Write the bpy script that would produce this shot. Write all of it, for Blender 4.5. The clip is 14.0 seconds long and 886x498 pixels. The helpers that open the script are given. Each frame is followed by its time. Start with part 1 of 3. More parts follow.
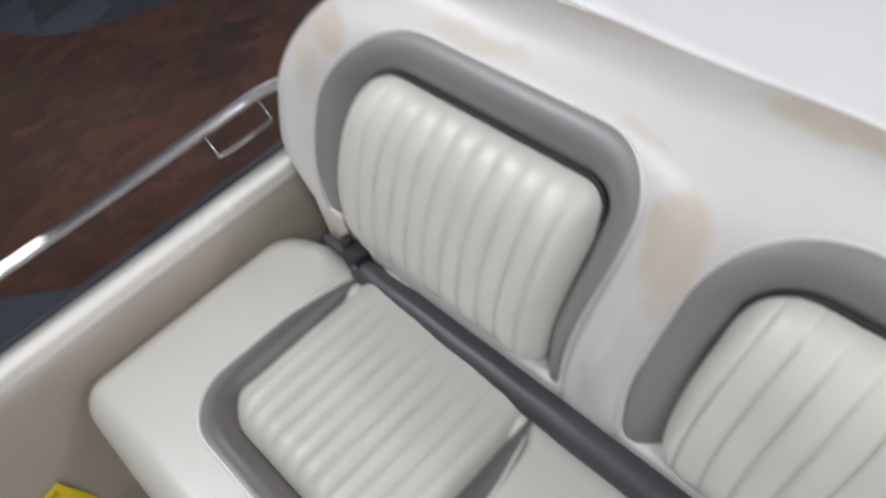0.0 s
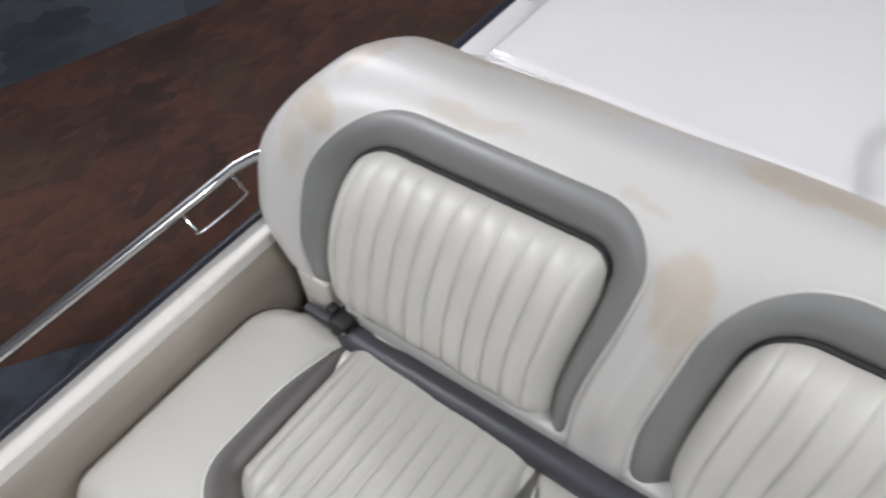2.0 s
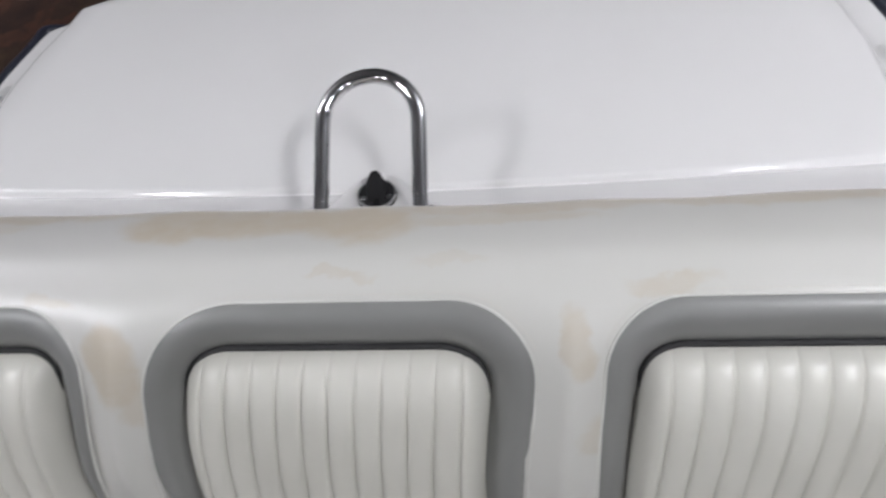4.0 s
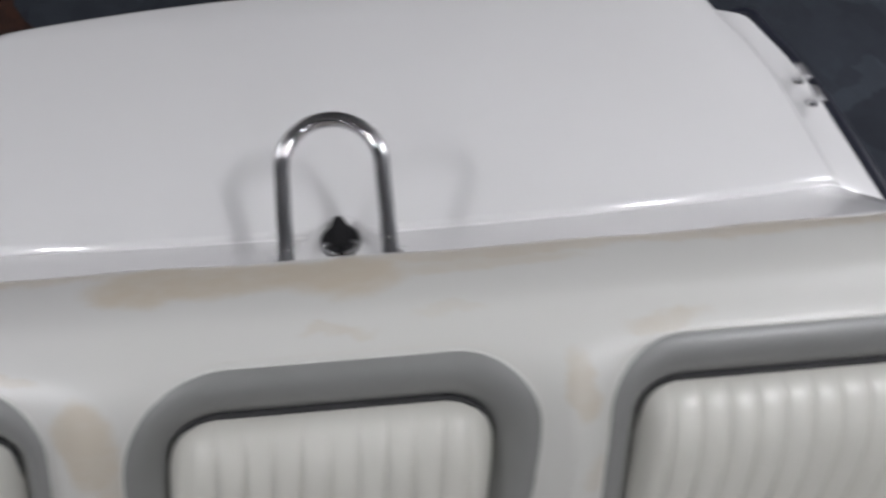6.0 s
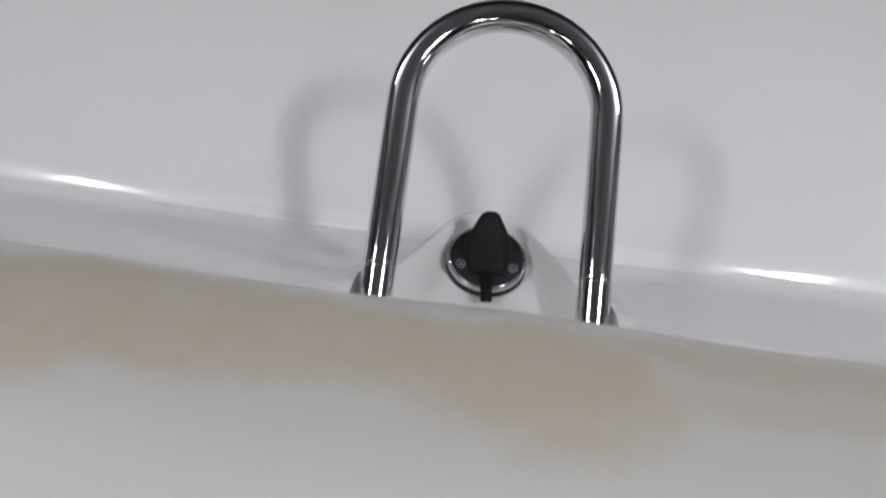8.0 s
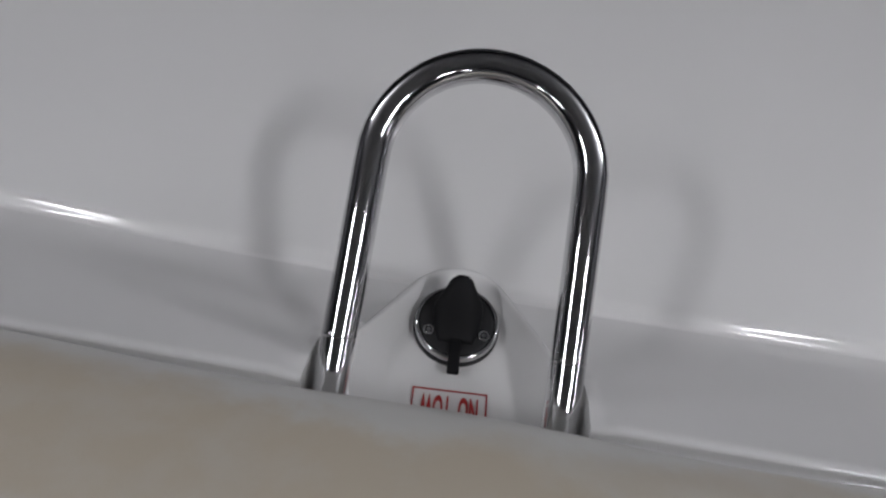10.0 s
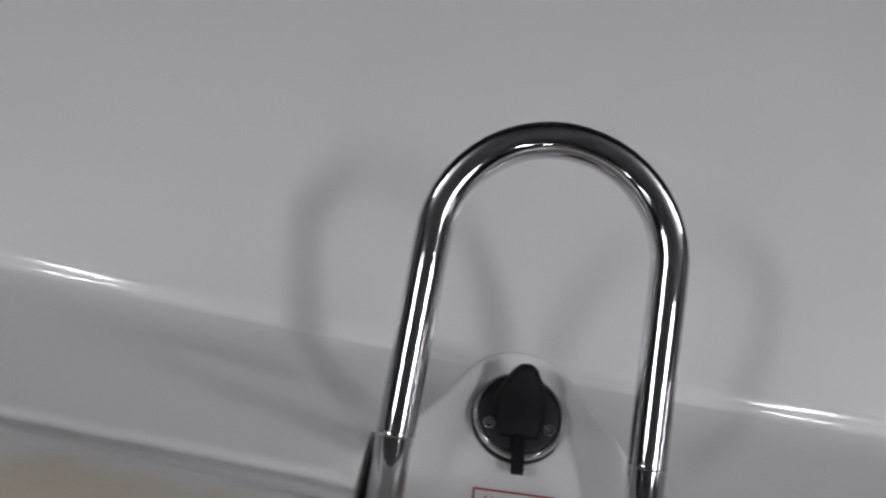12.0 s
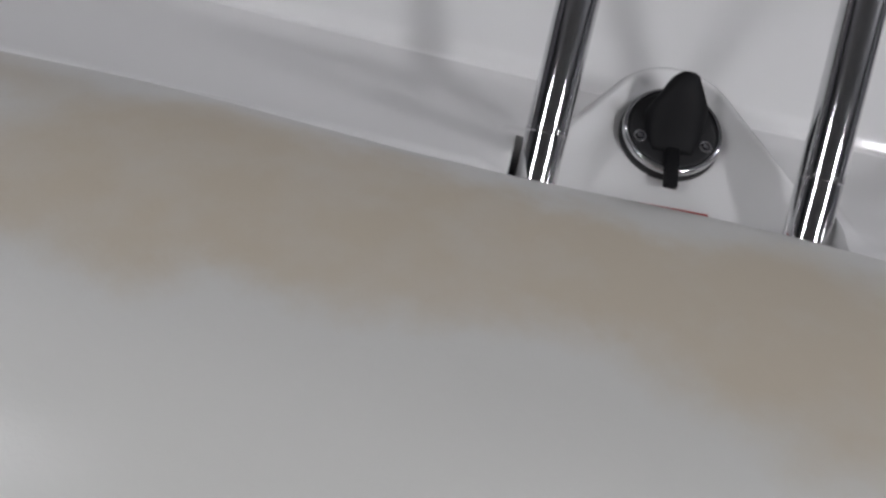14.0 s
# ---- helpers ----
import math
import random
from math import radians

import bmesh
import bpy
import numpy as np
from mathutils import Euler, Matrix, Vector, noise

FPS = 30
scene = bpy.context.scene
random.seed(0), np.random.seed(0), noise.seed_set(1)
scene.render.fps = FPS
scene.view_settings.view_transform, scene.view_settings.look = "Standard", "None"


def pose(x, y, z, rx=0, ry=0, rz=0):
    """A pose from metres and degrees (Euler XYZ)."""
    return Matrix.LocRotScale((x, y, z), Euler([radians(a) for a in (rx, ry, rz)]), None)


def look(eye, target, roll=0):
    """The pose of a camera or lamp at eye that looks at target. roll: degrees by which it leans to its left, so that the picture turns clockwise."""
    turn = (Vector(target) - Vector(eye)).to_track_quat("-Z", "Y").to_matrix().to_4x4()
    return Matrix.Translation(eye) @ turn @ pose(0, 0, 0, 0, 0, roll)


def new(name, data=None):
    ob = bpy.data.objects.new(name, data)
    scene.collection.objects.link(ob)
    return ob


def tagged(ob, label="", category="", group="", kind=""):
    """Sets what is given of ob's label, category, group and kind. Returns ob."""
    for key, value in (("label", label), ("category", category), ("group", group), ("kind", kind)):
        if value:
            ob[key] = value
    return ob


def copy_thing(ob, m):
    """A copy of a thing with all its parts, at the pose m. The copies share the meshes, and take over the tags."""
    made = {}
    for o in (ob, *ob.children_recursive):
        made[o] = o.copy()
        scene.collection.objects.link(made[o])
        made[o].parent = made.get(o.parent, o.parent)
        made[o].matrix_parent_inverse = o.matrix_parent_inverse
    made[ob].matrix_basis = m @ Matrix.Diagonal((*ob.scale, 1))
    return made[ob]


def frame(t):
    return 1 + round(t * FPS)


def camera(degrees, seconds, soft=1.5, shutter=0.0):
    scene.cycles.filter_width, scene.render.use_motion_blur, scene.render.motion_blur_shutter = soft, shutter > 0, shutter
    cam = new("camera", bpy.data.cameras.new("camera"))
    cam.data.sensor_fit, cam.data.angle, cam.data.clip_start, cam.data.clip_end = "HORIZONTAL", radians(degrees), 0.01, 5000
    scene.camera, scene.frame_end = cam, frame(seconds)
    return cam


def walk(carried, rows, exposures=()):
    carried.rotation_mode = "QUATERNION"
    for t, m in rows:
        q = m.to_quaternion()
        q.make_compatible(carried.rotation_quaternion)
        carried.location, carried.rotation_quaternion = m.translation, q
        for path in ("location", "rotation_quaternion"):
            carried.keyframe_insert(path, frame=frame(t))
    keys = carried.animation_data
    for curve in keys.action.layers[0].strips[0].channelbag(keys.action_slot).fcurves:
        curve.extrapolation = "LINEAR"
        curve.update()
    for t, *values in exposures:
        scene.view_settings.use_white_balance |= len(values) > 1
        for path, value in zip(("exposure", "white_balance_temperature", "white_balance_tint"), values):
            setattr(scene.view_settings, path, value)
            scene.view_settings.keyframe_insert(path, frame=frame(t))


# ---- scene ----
cam = camera(61.0, 14.0, soft=2.3, shutter=0.5)
PATH = [
    (0, (-0.0431, -0.9609, 2.0513), (-0.5798, -0.6070, 1.2854), -14.50),
    (0.5, (-0.2227, -1.0973, 2.2396), (-0.7242, -0.6675, 1.4887), -7.93),
    (1, (-0.4086, -1.1569, 2.2544), (-0.8327, -0.6876, 1.4798), -1.64),
    (1.5, (-0.3482, -1.1428, 2.2207), (-0.7679, -0.6688, 1.4467), -3.13),
    (2, (-0.1702, -1.0758, 2.1525), (-0.6230, -0.5964, 1.4008), -8.11),
    (2.5, (-0.0750, -1.0551, 2.2140), (-0.4524, -0.5448, 1.4413), -10.28),
    (3, (0.0845, -1.0275, 2.2231), (-0.2349, -0.4663, 1.4595), -11.61),
    (3.5, (0.2649, -1.0142, 2.2581), (0.0143, -0.4160, 1.4970), -12.20),
    (3.7, (0.3253, -0.9942, 2.2619), (0.1285, -0.3849, 1.4938), -11.96),
    (5.8, (0.2453, -0.9629, 2.3004), (0.2983, -0.3282, 1.5295), -2.49),
    (6, (0.1411, -0.9389, 2.3015), (0.1819, -0.3014, 1.5321), -1.65),
    (6.5, (-0.0087, -0.8716, 2.2540), (-0.0159, -0.2115, 1.5028), -1.42),
    (7, (-0.0716, -0.7697, 2.1265), (-0.0714, -0.1179, 1.3681), 1.89),
    (7.5, (-0.0869, -0.6107, 1.9172), (-0.0801, 0.0287, 1.1483), 5.08),
    (8, (-0.0302, -0.4153, 1.7547), (-0.0492, 0.2065, 0.9717), 6.06),
    (8.2, (-0.0525, -0.3681, 1.7320), (-0.0677, 0.2625, 0.9560), 5.76),
    (10.3, (-0.0122, -0.2684, 1.7931), (-0.0201, 0.2662, 0.9481), 9.84),
    (10.5, (-0.0190, -0.2418, 1.7985), (-0.0121, 0.2438, 0.9244), 11.98),
    (11, (-0.0211, -0.2698, 1.8106), (-0.0105, 0.2728, 0.9707), 14.37),
    (11.5, (-0.0154, -0.2697, 1.8240), (-0.0325, 0.2970, 1.0002), 11.42),
    (12, (-0.0722, -0.2395, 1.7639), (-0.1009, 0.3612, 0.9650), 8.22),
    (12.5, (-0.0944, -0.3576, 1.7879), (-0.0553, 0.2346, 0.9831), 15.06),
    (13, (-0.0708, -0.3443, 1.7196), (-0.1458, 0.1873, 0.8759), 2.99),
    (13.5, (-0.1178, -0.3147, 1.6586), (-0.2043, 0.1358, 0.7701), 3.42),
    (14, (-0.1258, -0.3164, 1.6653), (-0.1757, 0.0838, 0.7503), 6.97),
]
EXPOSURES = [(0.0, -0.08), (1.5, -0.12), (2.8, -0.07), (3.7, -0.27), (6.0, -0.62), (7.5, -0.65), (8.2, -0.66), (10.5, -1.24), (12.0, -1.20), (13.0, -1.24), (13.5, -1.33), (14.0, -0.89)]
walk(cam, [(t, look(eye, target, roll)) for t, eye, target, roll in PATH], EXPOSURES)

# ---------------------------------------------------------------- light
Z0 = 1.2          # height of the boat's datum (foot of the tow bar) over the showroom floor

world = bpy.data.worlds.new("showroom_world")
world.use_nodes = True
world.node_tree.nodes["Background"].inputs[0].default_value = (0.75, 0.8, 0.9, 1)
world.node_tree.nodes["Background"].inputs[1].default_value = 0.05
scene.world = world


def lamp(name, loc, size, watts, length=0.0, colour=(0.984, 0.982, 1.04)):
    d = bpy.data.lights.new(name, "AREA")
    d.energy, d.color, d.size = watts, colour, size
    d.shape = "RECTANGLE" if length else "DISK"
    if length:
        d.size, d.size_y = length, size
    ob = new(name, d)
    ob.matrix_world = pose(*loc)
    return ob


# rows of fluorescent box lamps forward of the bench, their tubes fore and aft: the first two follow the arch's shadows,
# the others and the strips to the sides are unseen added fill
BAYS = [(2.15, -1.62, 4.30, 104), (-2.55, -1.60, 4.30, 86), (2.15, -4.3, 4.30, 36), (-2.65, -4.3, 4.30, 36), (2.15, -6.6, 4.30, 36), (-2.65, -6.6, 4.30, 36),
        (6.8, -1.9, 4.30, 45)]
FILL_STRIPS = [(-5.0, 2.0, 4.2, 90, 130), (5.0, 2.0, 4.2, 165, 255)]
for lx, ly, lz, lw in BAYS:
    lamp("box_light", (lx, ly, lz - 0.045, 0, 0, 90), 0.24, lw, 1.15)
for lx, ly, lz, lw, uw in FILL_STRIPS:
    lamp("fill_strip_light", (lx, ly, lz - 0.06), 0.2, lw, 2.3)
    # added upward fill, bounced off the ceiling onto the deck
    up = lamp("fill_uplight", (lx, ly, lz), 0.2, uw, 2.3)
    up.matrix_world = pose(lx, ly, lz + 0.05, 180)

# ---------------------------------------------------------------- materials


class Mat:
    """A principled material with a few node helpers."""

    def __init__(self, name, base, rough=0.5, metal=0.0, coat=0.0, spec=0.5):
        self.m = bpy.data.materials.new(name)
        self.m.use_nodes = True
        self.t = self.m.node_tree
        self.p = self.t.nodes["Principled BSDF"]
        self.p.inputs["Base Color"].default_value = (*base, 1)
        self.p.inputs["Roughness"].default_value = rough
        self.p.inputs["Metallic"].default_value = metal
        self.p.inputs["Coat Weight"].default_value = coat
        self.p.inputs["Coat Roughness"].default_value = 0.05
        self.p.inputs["Specular IOR Level"].default_value = spec
        self.base = base

    def node(self, kind, **values):
        n = self.t.nodes.new(kind)
        for key, value in values.items():
            n.inputs[key].default_value = value
        return n

    def link(self, a, b):
        self.t.links.new(a, b)

    def coords(self):
        if "Texture Coordinate" not in self.t.nodes:
            self.t.nodes.new("ShaderNodeTexCoord")
        return self.t.nodes["Texture Coordinate"].outputs["Object"]

    def noise(self, scale, detail=4.0, rough=0.55, vector=None):
        n = self.node("ShaderNodeTexNoise", Scale=scale, Detail=detail, Roughness=rough)
        self.link(vector or self.coords(), n.inputs["Vector"])
        return n.outputs["Fac"]

    def ramp(self, fac, stops):
        n = self.t.nodes.new("ShaderNodeValToRGB")
        while len(n.color_ramp.elements) < len(stops):
            n.color_ramp.elements.new(0.5)
        for e, (at, c) in zip(n.color_ramp.elements, stops):
            e.position, e.color = at, (*c, 1) if len(c) == 3 else c
        self.link(fac, n.inputs[0])
        return n.outputs[0]

    def mix(self, fac, a, b):
        n = self.t.nodes.new("ShaderNodeMix")
        n.data_type = "RGBA"
        for v, socket in ((a, n.inputs[6]), (b, n.inputs[7])):
            if isinstance(v, tuple):
                socket.default_value = (*v, 1)
            else:
                self.link(v, socket)
        if isinstance(fac, float):
            n.inputs[0].default_value = fac
        else:
            self.link(fac, n.inputs[0])
        return n.outputs[2]

    def math(self, op, a, b=0.0):
        n = self.t.nodes.new("ShaderNodeMath")
        n.operation = op
        for v, socket in ((a, n.inputs[0]), (b, n.inputs[1])):
            if isinstance(v, (int, float)):
                socket.default_value = v
            else:
                self.link(v, socket)
        return n.outputs[0]

    def colour(self, socket):
        self.link(socket, self.p.inputs["Base Color"])
        return self

    def rough(self, socket):
        self.link(socket, self.p.inputs["Roughness"])
        return self

    def bump(self, socket, strength, distance):
        n = self.node("ShaderNodeBump", Strength=strength, Distance=distance)
        self.link(socket, n.inputs["Height"])
        self.link(n.outputs[0], self.p.inputs["Normal"])
        return self


def grained(name, base, dark, rough, scale=3.0, fine=260.0, bump=0.12, depth=0.0008, coat=0.0):
    """A surface with a slow drift of tone and a fine grain."""
    m = Mat(name, base, rough, coat=coat)
    m.colour(m.mix(m.ramp(m.noise(scale), [(0.3, (0, 0, 0)), (0.7, (1, 1, 1))]), dark, base))
    m.rough(m.math("ADD", rough - 0.02, m.math("MULTIPLY", m.noise(scale * 2), 0.04)))
    m.bump(m.noise(fine, 3.0), bump, depth)
    return m.m


def stained_vinyl():
    """White marine vinyl with tan rub marks along the top edge and on the lobes."""
    m = Mat("stained_white_vinyl", (0.72, 0.72, 0.69), 0.34)
    wob = m.node("ShaderNodeTexNoise", Scale=9.0, Detail=6.0, Roughness=0.62)
    m.link(m.coords(), wob.inputs["Vector"])
    shift = m.t.nodes.new("ShaderNodeVectorMath")
    shift.operation = "MULTIPLY_ADD"
    m.link(wob.outputs["Color"], shift.inputs[0])
    shift.inputs[1].default_value = (0.10, 0.10, 0.10)
    m.link(m.coords(), shift.inputs[2])
    # centre and half size of every mark, and how strong it is
    marks = [((-0.285, -0.163, 0.12), (0.115, 0.067, 0.10), 0.95), ((-0.20, -0.166, 0.12), (0.17, 0.056, 0.10), 0.95), ((-0.10, -0.155, 0.12), (0.24, 0.047, 0.10), 0.95),
             ((0.03, -0.173, 0.12), (0.10, 0.074, 0.10), 0.95), ((0.25, -0.175, 0.14), (0.18, 0.022, 0.05), 0.5), ((0.30, -0.128, 0.11), (0.25, 0.036, 0.06), 0.72),
             ((0.75, -0.120, 0.11), (0.42, 0.036, 0.06), 0.72), ((-0.74, -0.120, 0.11), (0.42, 0.034, 0.06), 0.7),
             ((-0.345, -0.420, 0.085), (0.042, 0.060, 0.072), 0.8), ((-0.325, -0.455, 0.02), (0.04, 0.04, 0.05), 0.5),
             ((-1.065, -0.405, 0.115), (0.048, 0.035, 0.04), 0.8), ((-1.05, -0.25, 0.16), (0.030, 0.09, 0.04), 0.7), ((-1.11, -0.42, 0.07), (0.025, 0.10, 0.09), 0.45),
             ((-0.95, -0.150, 0.12), (0.10, 0.04, 0.05), 0.55), ((-0.76, -0.320, 0.165), (0.10, 0.018, 0.03), 0.5), ((-0.66, -0.17, 0.14), (0.09, 0.02, 0.03), 0.35),
             ((0.373, -0.405, 0.115), (0.022, 0.055, 0.06), 0.65), ((0.41, -0.47, -0.04), (0.04, 0.05, 0.04), 0.45),
             ((0.02, -0.306, 0.165), (0.06, 0.008, 0.03), 0.40), ((0.19, -0.285, 0.163), (0.06, 0.010, 0.03), 0.22), ((0.51, -0.330, 0.158), (0.07, 0.016, 0.03), 0.5),
             ((-0.44, -0.341, 0.158), (0.045, 0.012, 0.03), 0.4)]
    total = None
    for centre, half, power in marks:
        mp = m.node("ShaderNodeMapping")
        mp.vector_type = "TEXTURE"
        mp.inputs["Location"].default_value = [c + 0.05 for c in centre]
        mp.inputs["Scale"].default_value = half
        m.link(shift.outputs[0], mp.inputs["Vector"])
        length = m.t.nodes.new("ShaderNodeVectorMath")
        length.operation = "LENGTH"
        m.link(mp.outputs[0], length.inputs[0])
        soft = m.node("ShaderNodeMapRange")
        soft.interpolation_type = "SMOOTHSTEP"
        soft.inputs["From Min"].default_value, soft.inputs["From Max"].default_value = 1.24, 0.66
        soft.inputs["To Max"].default_value = power
        m.link(length.outputs["Value"], soft.inputs["Value"])
        total = soft.outputs[0] if total is None else m.math("MAXIMUM", total, soft.outputs[0])
    patchy = m.ramp(m.noise(26.0, 5.0), [(0.3, (0.72, 0.72, 0.72)), (0.55, (1, 1, 1))])
    tint = m.mix(m.ramp(m.noise(1.3), [(0.35, (0, 0, 0)), (0.7, (1, 1, 1))]), (0.624, 0.618, 0.595), (0.605, 0.603, 0.564))
    fac = m.math("MULTIPLY", total, patchy)
    m.colour(m.mix(fac, tint, (0.55, 0.488, 0.388)))
    m.rough(m.math("ADD", 0.30, m.math("MULTIPLY", m.noise(5.0), 0.03)))
    m.bump(m.math("ADD", m.noise(420.0, 2.0), m.math("MULTIPLY", m.noise(6.0), 4.0)), 0.10, 0.0012)
    return m.m


def carpet(name, stops, scale):
    """Short-pile carpet with smeared patches."""
    m = Mat(name, stops[0][1], 0.95, spec=0.1)
    mp = m.node("ShaderNodeMapping")
    mp.inputs["Rotation"].default_value = (0, 0, radians(-24))
    mp.inputs["Scale"].default_value = (1.0, 0.72, 1.0)
    m.link(m.coords(), mp.inputs["Vector"])
    warp = m.node("ShaderNodeTexNoise", Scale=scale * 4.0, Detail=3.0)
    m.link(mp.outputs[0], warp.inputs["Vector"])
    add = m.t.nodes.new("ShaderNodeVectorMath")
    add.operation = "MULTIPLY_ADD"
    m.link(warp.outputs["Color"], add.inputs[0])
    add.inputs[1].default_value = (0.12, 0.12, 0.12)
    m.link(mp.outputs[0], add.inputs[2])
    big = m.math("MULTIPLY", m.noise(scale * 1.5, 5.0, 0.6, add.outputs[0]), 0.50)
    for k, share in ((2.2, 0.36), (5.5, 0.14)):          # blocks of two sizes
        cell = m.node("ShaderNodeTexVoronoi", Scale=scale * k)
        cell.distance = "CHEBYCHEV"
        m.link(add.outputs[0], cell.inputs["Vector"])
        big = m.math("ADD", big, m.math("MULTIPLY", cell.outputs["Color"], share))
    m.colour(m.mix(m.math("MULTIPLY", m.noise(900.0, 1.0), 0.5), m.ramp(big, stops), (0.012, 0.01, 0.01)))
    m.bump(m.noise(700.0, 2.0), 0.6, 0.004)
    return m.m


VINYL = stained_vinyl()
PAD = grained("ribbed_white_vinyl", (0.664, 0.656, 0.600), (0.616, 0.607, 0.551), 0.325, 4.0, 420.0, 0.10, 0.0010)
# the pads' vinyl again, darkened to carry the shade that lies on the seat
SEATV_SHADED = grained("shaded_seat_vinyl", (0.455, 0.451, 0.408), (0.435, 0.431, 0.388), 0.32, 3.0, 420.0, 0.10, 0.0010)
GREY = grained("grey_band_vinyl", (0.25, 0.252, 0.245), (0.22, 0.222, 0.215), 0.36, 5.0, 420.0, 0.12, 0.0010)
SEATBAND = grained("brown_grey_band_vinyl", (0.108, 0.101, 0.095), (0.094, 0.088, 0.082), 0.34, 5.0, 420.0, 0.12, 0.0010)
BARV = grained("dark_grey_vinyl", (0.056, 0.057, 0.066), (0.045, 0.046, 0.053), 0.42, 6.0, 420.0, 0.12, 0.0010)
GEL = grained("white_gelcoat", (0.80, 0.795, 0.787), (0.775, 0.77, 0.76), 0.14, 1.6, 30.0, 0.015, 0.0006, coat=0.35)
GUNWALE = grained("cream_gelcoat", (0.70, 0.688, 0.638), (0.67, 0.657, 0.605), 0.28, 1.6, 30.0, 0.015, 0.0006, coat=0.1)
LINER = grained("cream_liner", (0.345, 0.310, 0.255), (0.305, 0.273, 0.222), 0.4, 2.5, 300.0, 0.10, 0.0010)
CREAM = grained("cream_trim", (0.66, 0.63, 0.57), (0.60, 0.57, 0.51), 0.45, 4.0, 300.0, 0.1, 0.0008)
RUB = grained("navy_rubber", (0.012, 0.014, 0.026), (0.02, 0.022, 0.032), 0.4, 8.0, 200.0, 0.1, 0.0008)
RUBBER = grained("black_rubber", (0.005, 0.005, 0.006), (0.007, 0.007, 0.008), 0.6, 12.0, 300.0, 0.1, 0.0006)
BLACK = grained("black_plastic", (0.007, 0.007, 0.008), (0.011, 0.011, 0.012), 0.55, 12.0, 300.0, 0.1, 0.0006)
RUBBER.node_tree.nodes["Principled BSDF"].inputs["Specular IOR Level"].default_value = 0.25
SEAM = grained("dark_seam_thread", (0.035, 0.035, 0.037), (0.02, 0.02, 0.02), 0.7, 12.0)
WELT = grained("white_welt", (0.70, 0.70, 0.67), (0.62, 0.62, 0.58), 0.4, 12.0)
RED = grained("red_print", (0.42, 0.035, 0.03), (0.36, 0.03, 0.03), 0.45, 20.0, 300.0, 0.02, 0.0002)
YELLOW = grained("yellow_card", (0.72, 0.56, 0.01), (0.66, 0.50, 0.01), 0.5, 20.0, 300.0, 0.02, 0.0004)
CARD = grained("grey_card", (0.36, 0.33, 0.32), (0.30, 0.27, 0.27), 0.5, 20.0, 300.0, 0.02, 0.0004)
INK = grained("dark_print", (0.22, 0.17, 0.02), (0.2, 0.15, 0.02), 0.5, 20.0, 300.0, 0.02, 0.0002)
PLASTER = grained("painted_wall", (0.26, 0.26, 0.275), (0.22, 0.22, 0.23), 0.8, 0.7, 120.0, 0.1, 0.001)
CEIL = grained("ceiling_paint", (0.75, 0.75, 0.755), (0.69, 0.69, 0.695), 0.85, 0.6, 90.0, 0.1, 0.001)
SLATE = carpet("slate_carpet", [(0.3, (0.036, 0.041, 0.051)), (0.55, (0.060, 0.070, 0.086)), (0.75, (0.088, 0.103, 0.124))], 1.3)
BROWN = carpet("brown_carpet", [(0.28, (0.050, 0.034, 0.030)), (0.42, (0.082, 0.046, 0.036)), (0.50, (0.118, 0.058, 0.042)),
                                (0.56, (0.070, 0.044, 0.036)), (0.66, (0.098, 0.062, 0.042)), (0.8, (0.052, 0.038, 0.034))], 1.7)


def chrome():
    m = Mat("polished_chrome", (0.65, 0.65, 0.66), 0.06, 1.0)
    m.rough(m.math("ADD", 0.035, m.math("MULTIPLY", m.noise(60.0), 0.06)))
    m.bump(m.noise(25.0, 2.0), 0.03, 0.001)
    return m.m


def glow(name, colour, power):
    m = Mat(name, colour, 0.5)
    m.p.inputs["Emission Color"].default_value = (*colour, 1)
    m.p.inputs["Emission Strength"].default_value = power
    return m.m


CHROME = chrome()
# paler, less metallic chrome: the horns' bright ceiling reflection is put into the colour
LIT_CHROME = grained("brightened_chrome", (0.86, 0.86, 0.87), (0.80, 0.80, 0.81), 0.22, 20.0, 200.0, 0.05, 0.0004)
LIT_CHROME.node_tree.nodes["Principled BSDF"].inputs["Metallic"].default_value = 0.85
GLOW = glow("lamp_glass", (1.0, 0.97, 0.92), 6.0)

# ---------------------------------------------------------------- building helpers


def thing(name, label, category, loc=(0, 0, Z0), group="", kind=""):
    ob = new(name)
    ob.location = loc
    ob.empty_display_size = 0.1
    return tagged(ob, label, category, group, kind)


def mesh_of(name, bm, material, smooth=True):
    me = bpy.data.meshes.new(name)
    bmesh.ops.recalc_face_normals(bm, faces=bm.faces)
    bm.to_mesh(me)
    bm.free()
    me.materials.append(material)
    if smooth:
        me.polygons.foreach_set("use_smooth", [True] * len(me.polygons))
    return me


def part(name, bm, material, parent, label="", smooth=True, sharp=None):
    ob = new(name, mesh_of(name, bm, material, smooth))
    if sharp:
        ob.data.set_sharp_from_angle(angle=radians(sharp))
    ob.parent = parent
    return tagged(ob, label)


def solid(name, bm, material, label, category, kind="", group="", loc=(0, 0, Z0), sharp=None):
    ob = new(name, mesh_of(name, bm, material))
    if sharp:
        ob.data.set_sharp_from_angle(angle=radians(sharp))
    ob.location = loc
    return tagged(ob, label, category, group, kind)


def quads(bm, rows, close_u=False, close_v=False):
    """Faces over a grid of points given as rows."""
    vs = [[bm.verts.new(p) for p in row] for row in rows]
    nr, nc = len(vs), len(vs[0])
    for i in range(nr if close_v else nr - 1):
        for j in range(nc if close_u else nc - 1):
            a, b = vs[i][j], vs[i][(j + 1) % nc]
            c, d = vs[(i + 1) % nr][(j + 1) % nc], vs[(i + 1) % nr][j]
            bm.faces.new((a, b, c, d))
    return vs


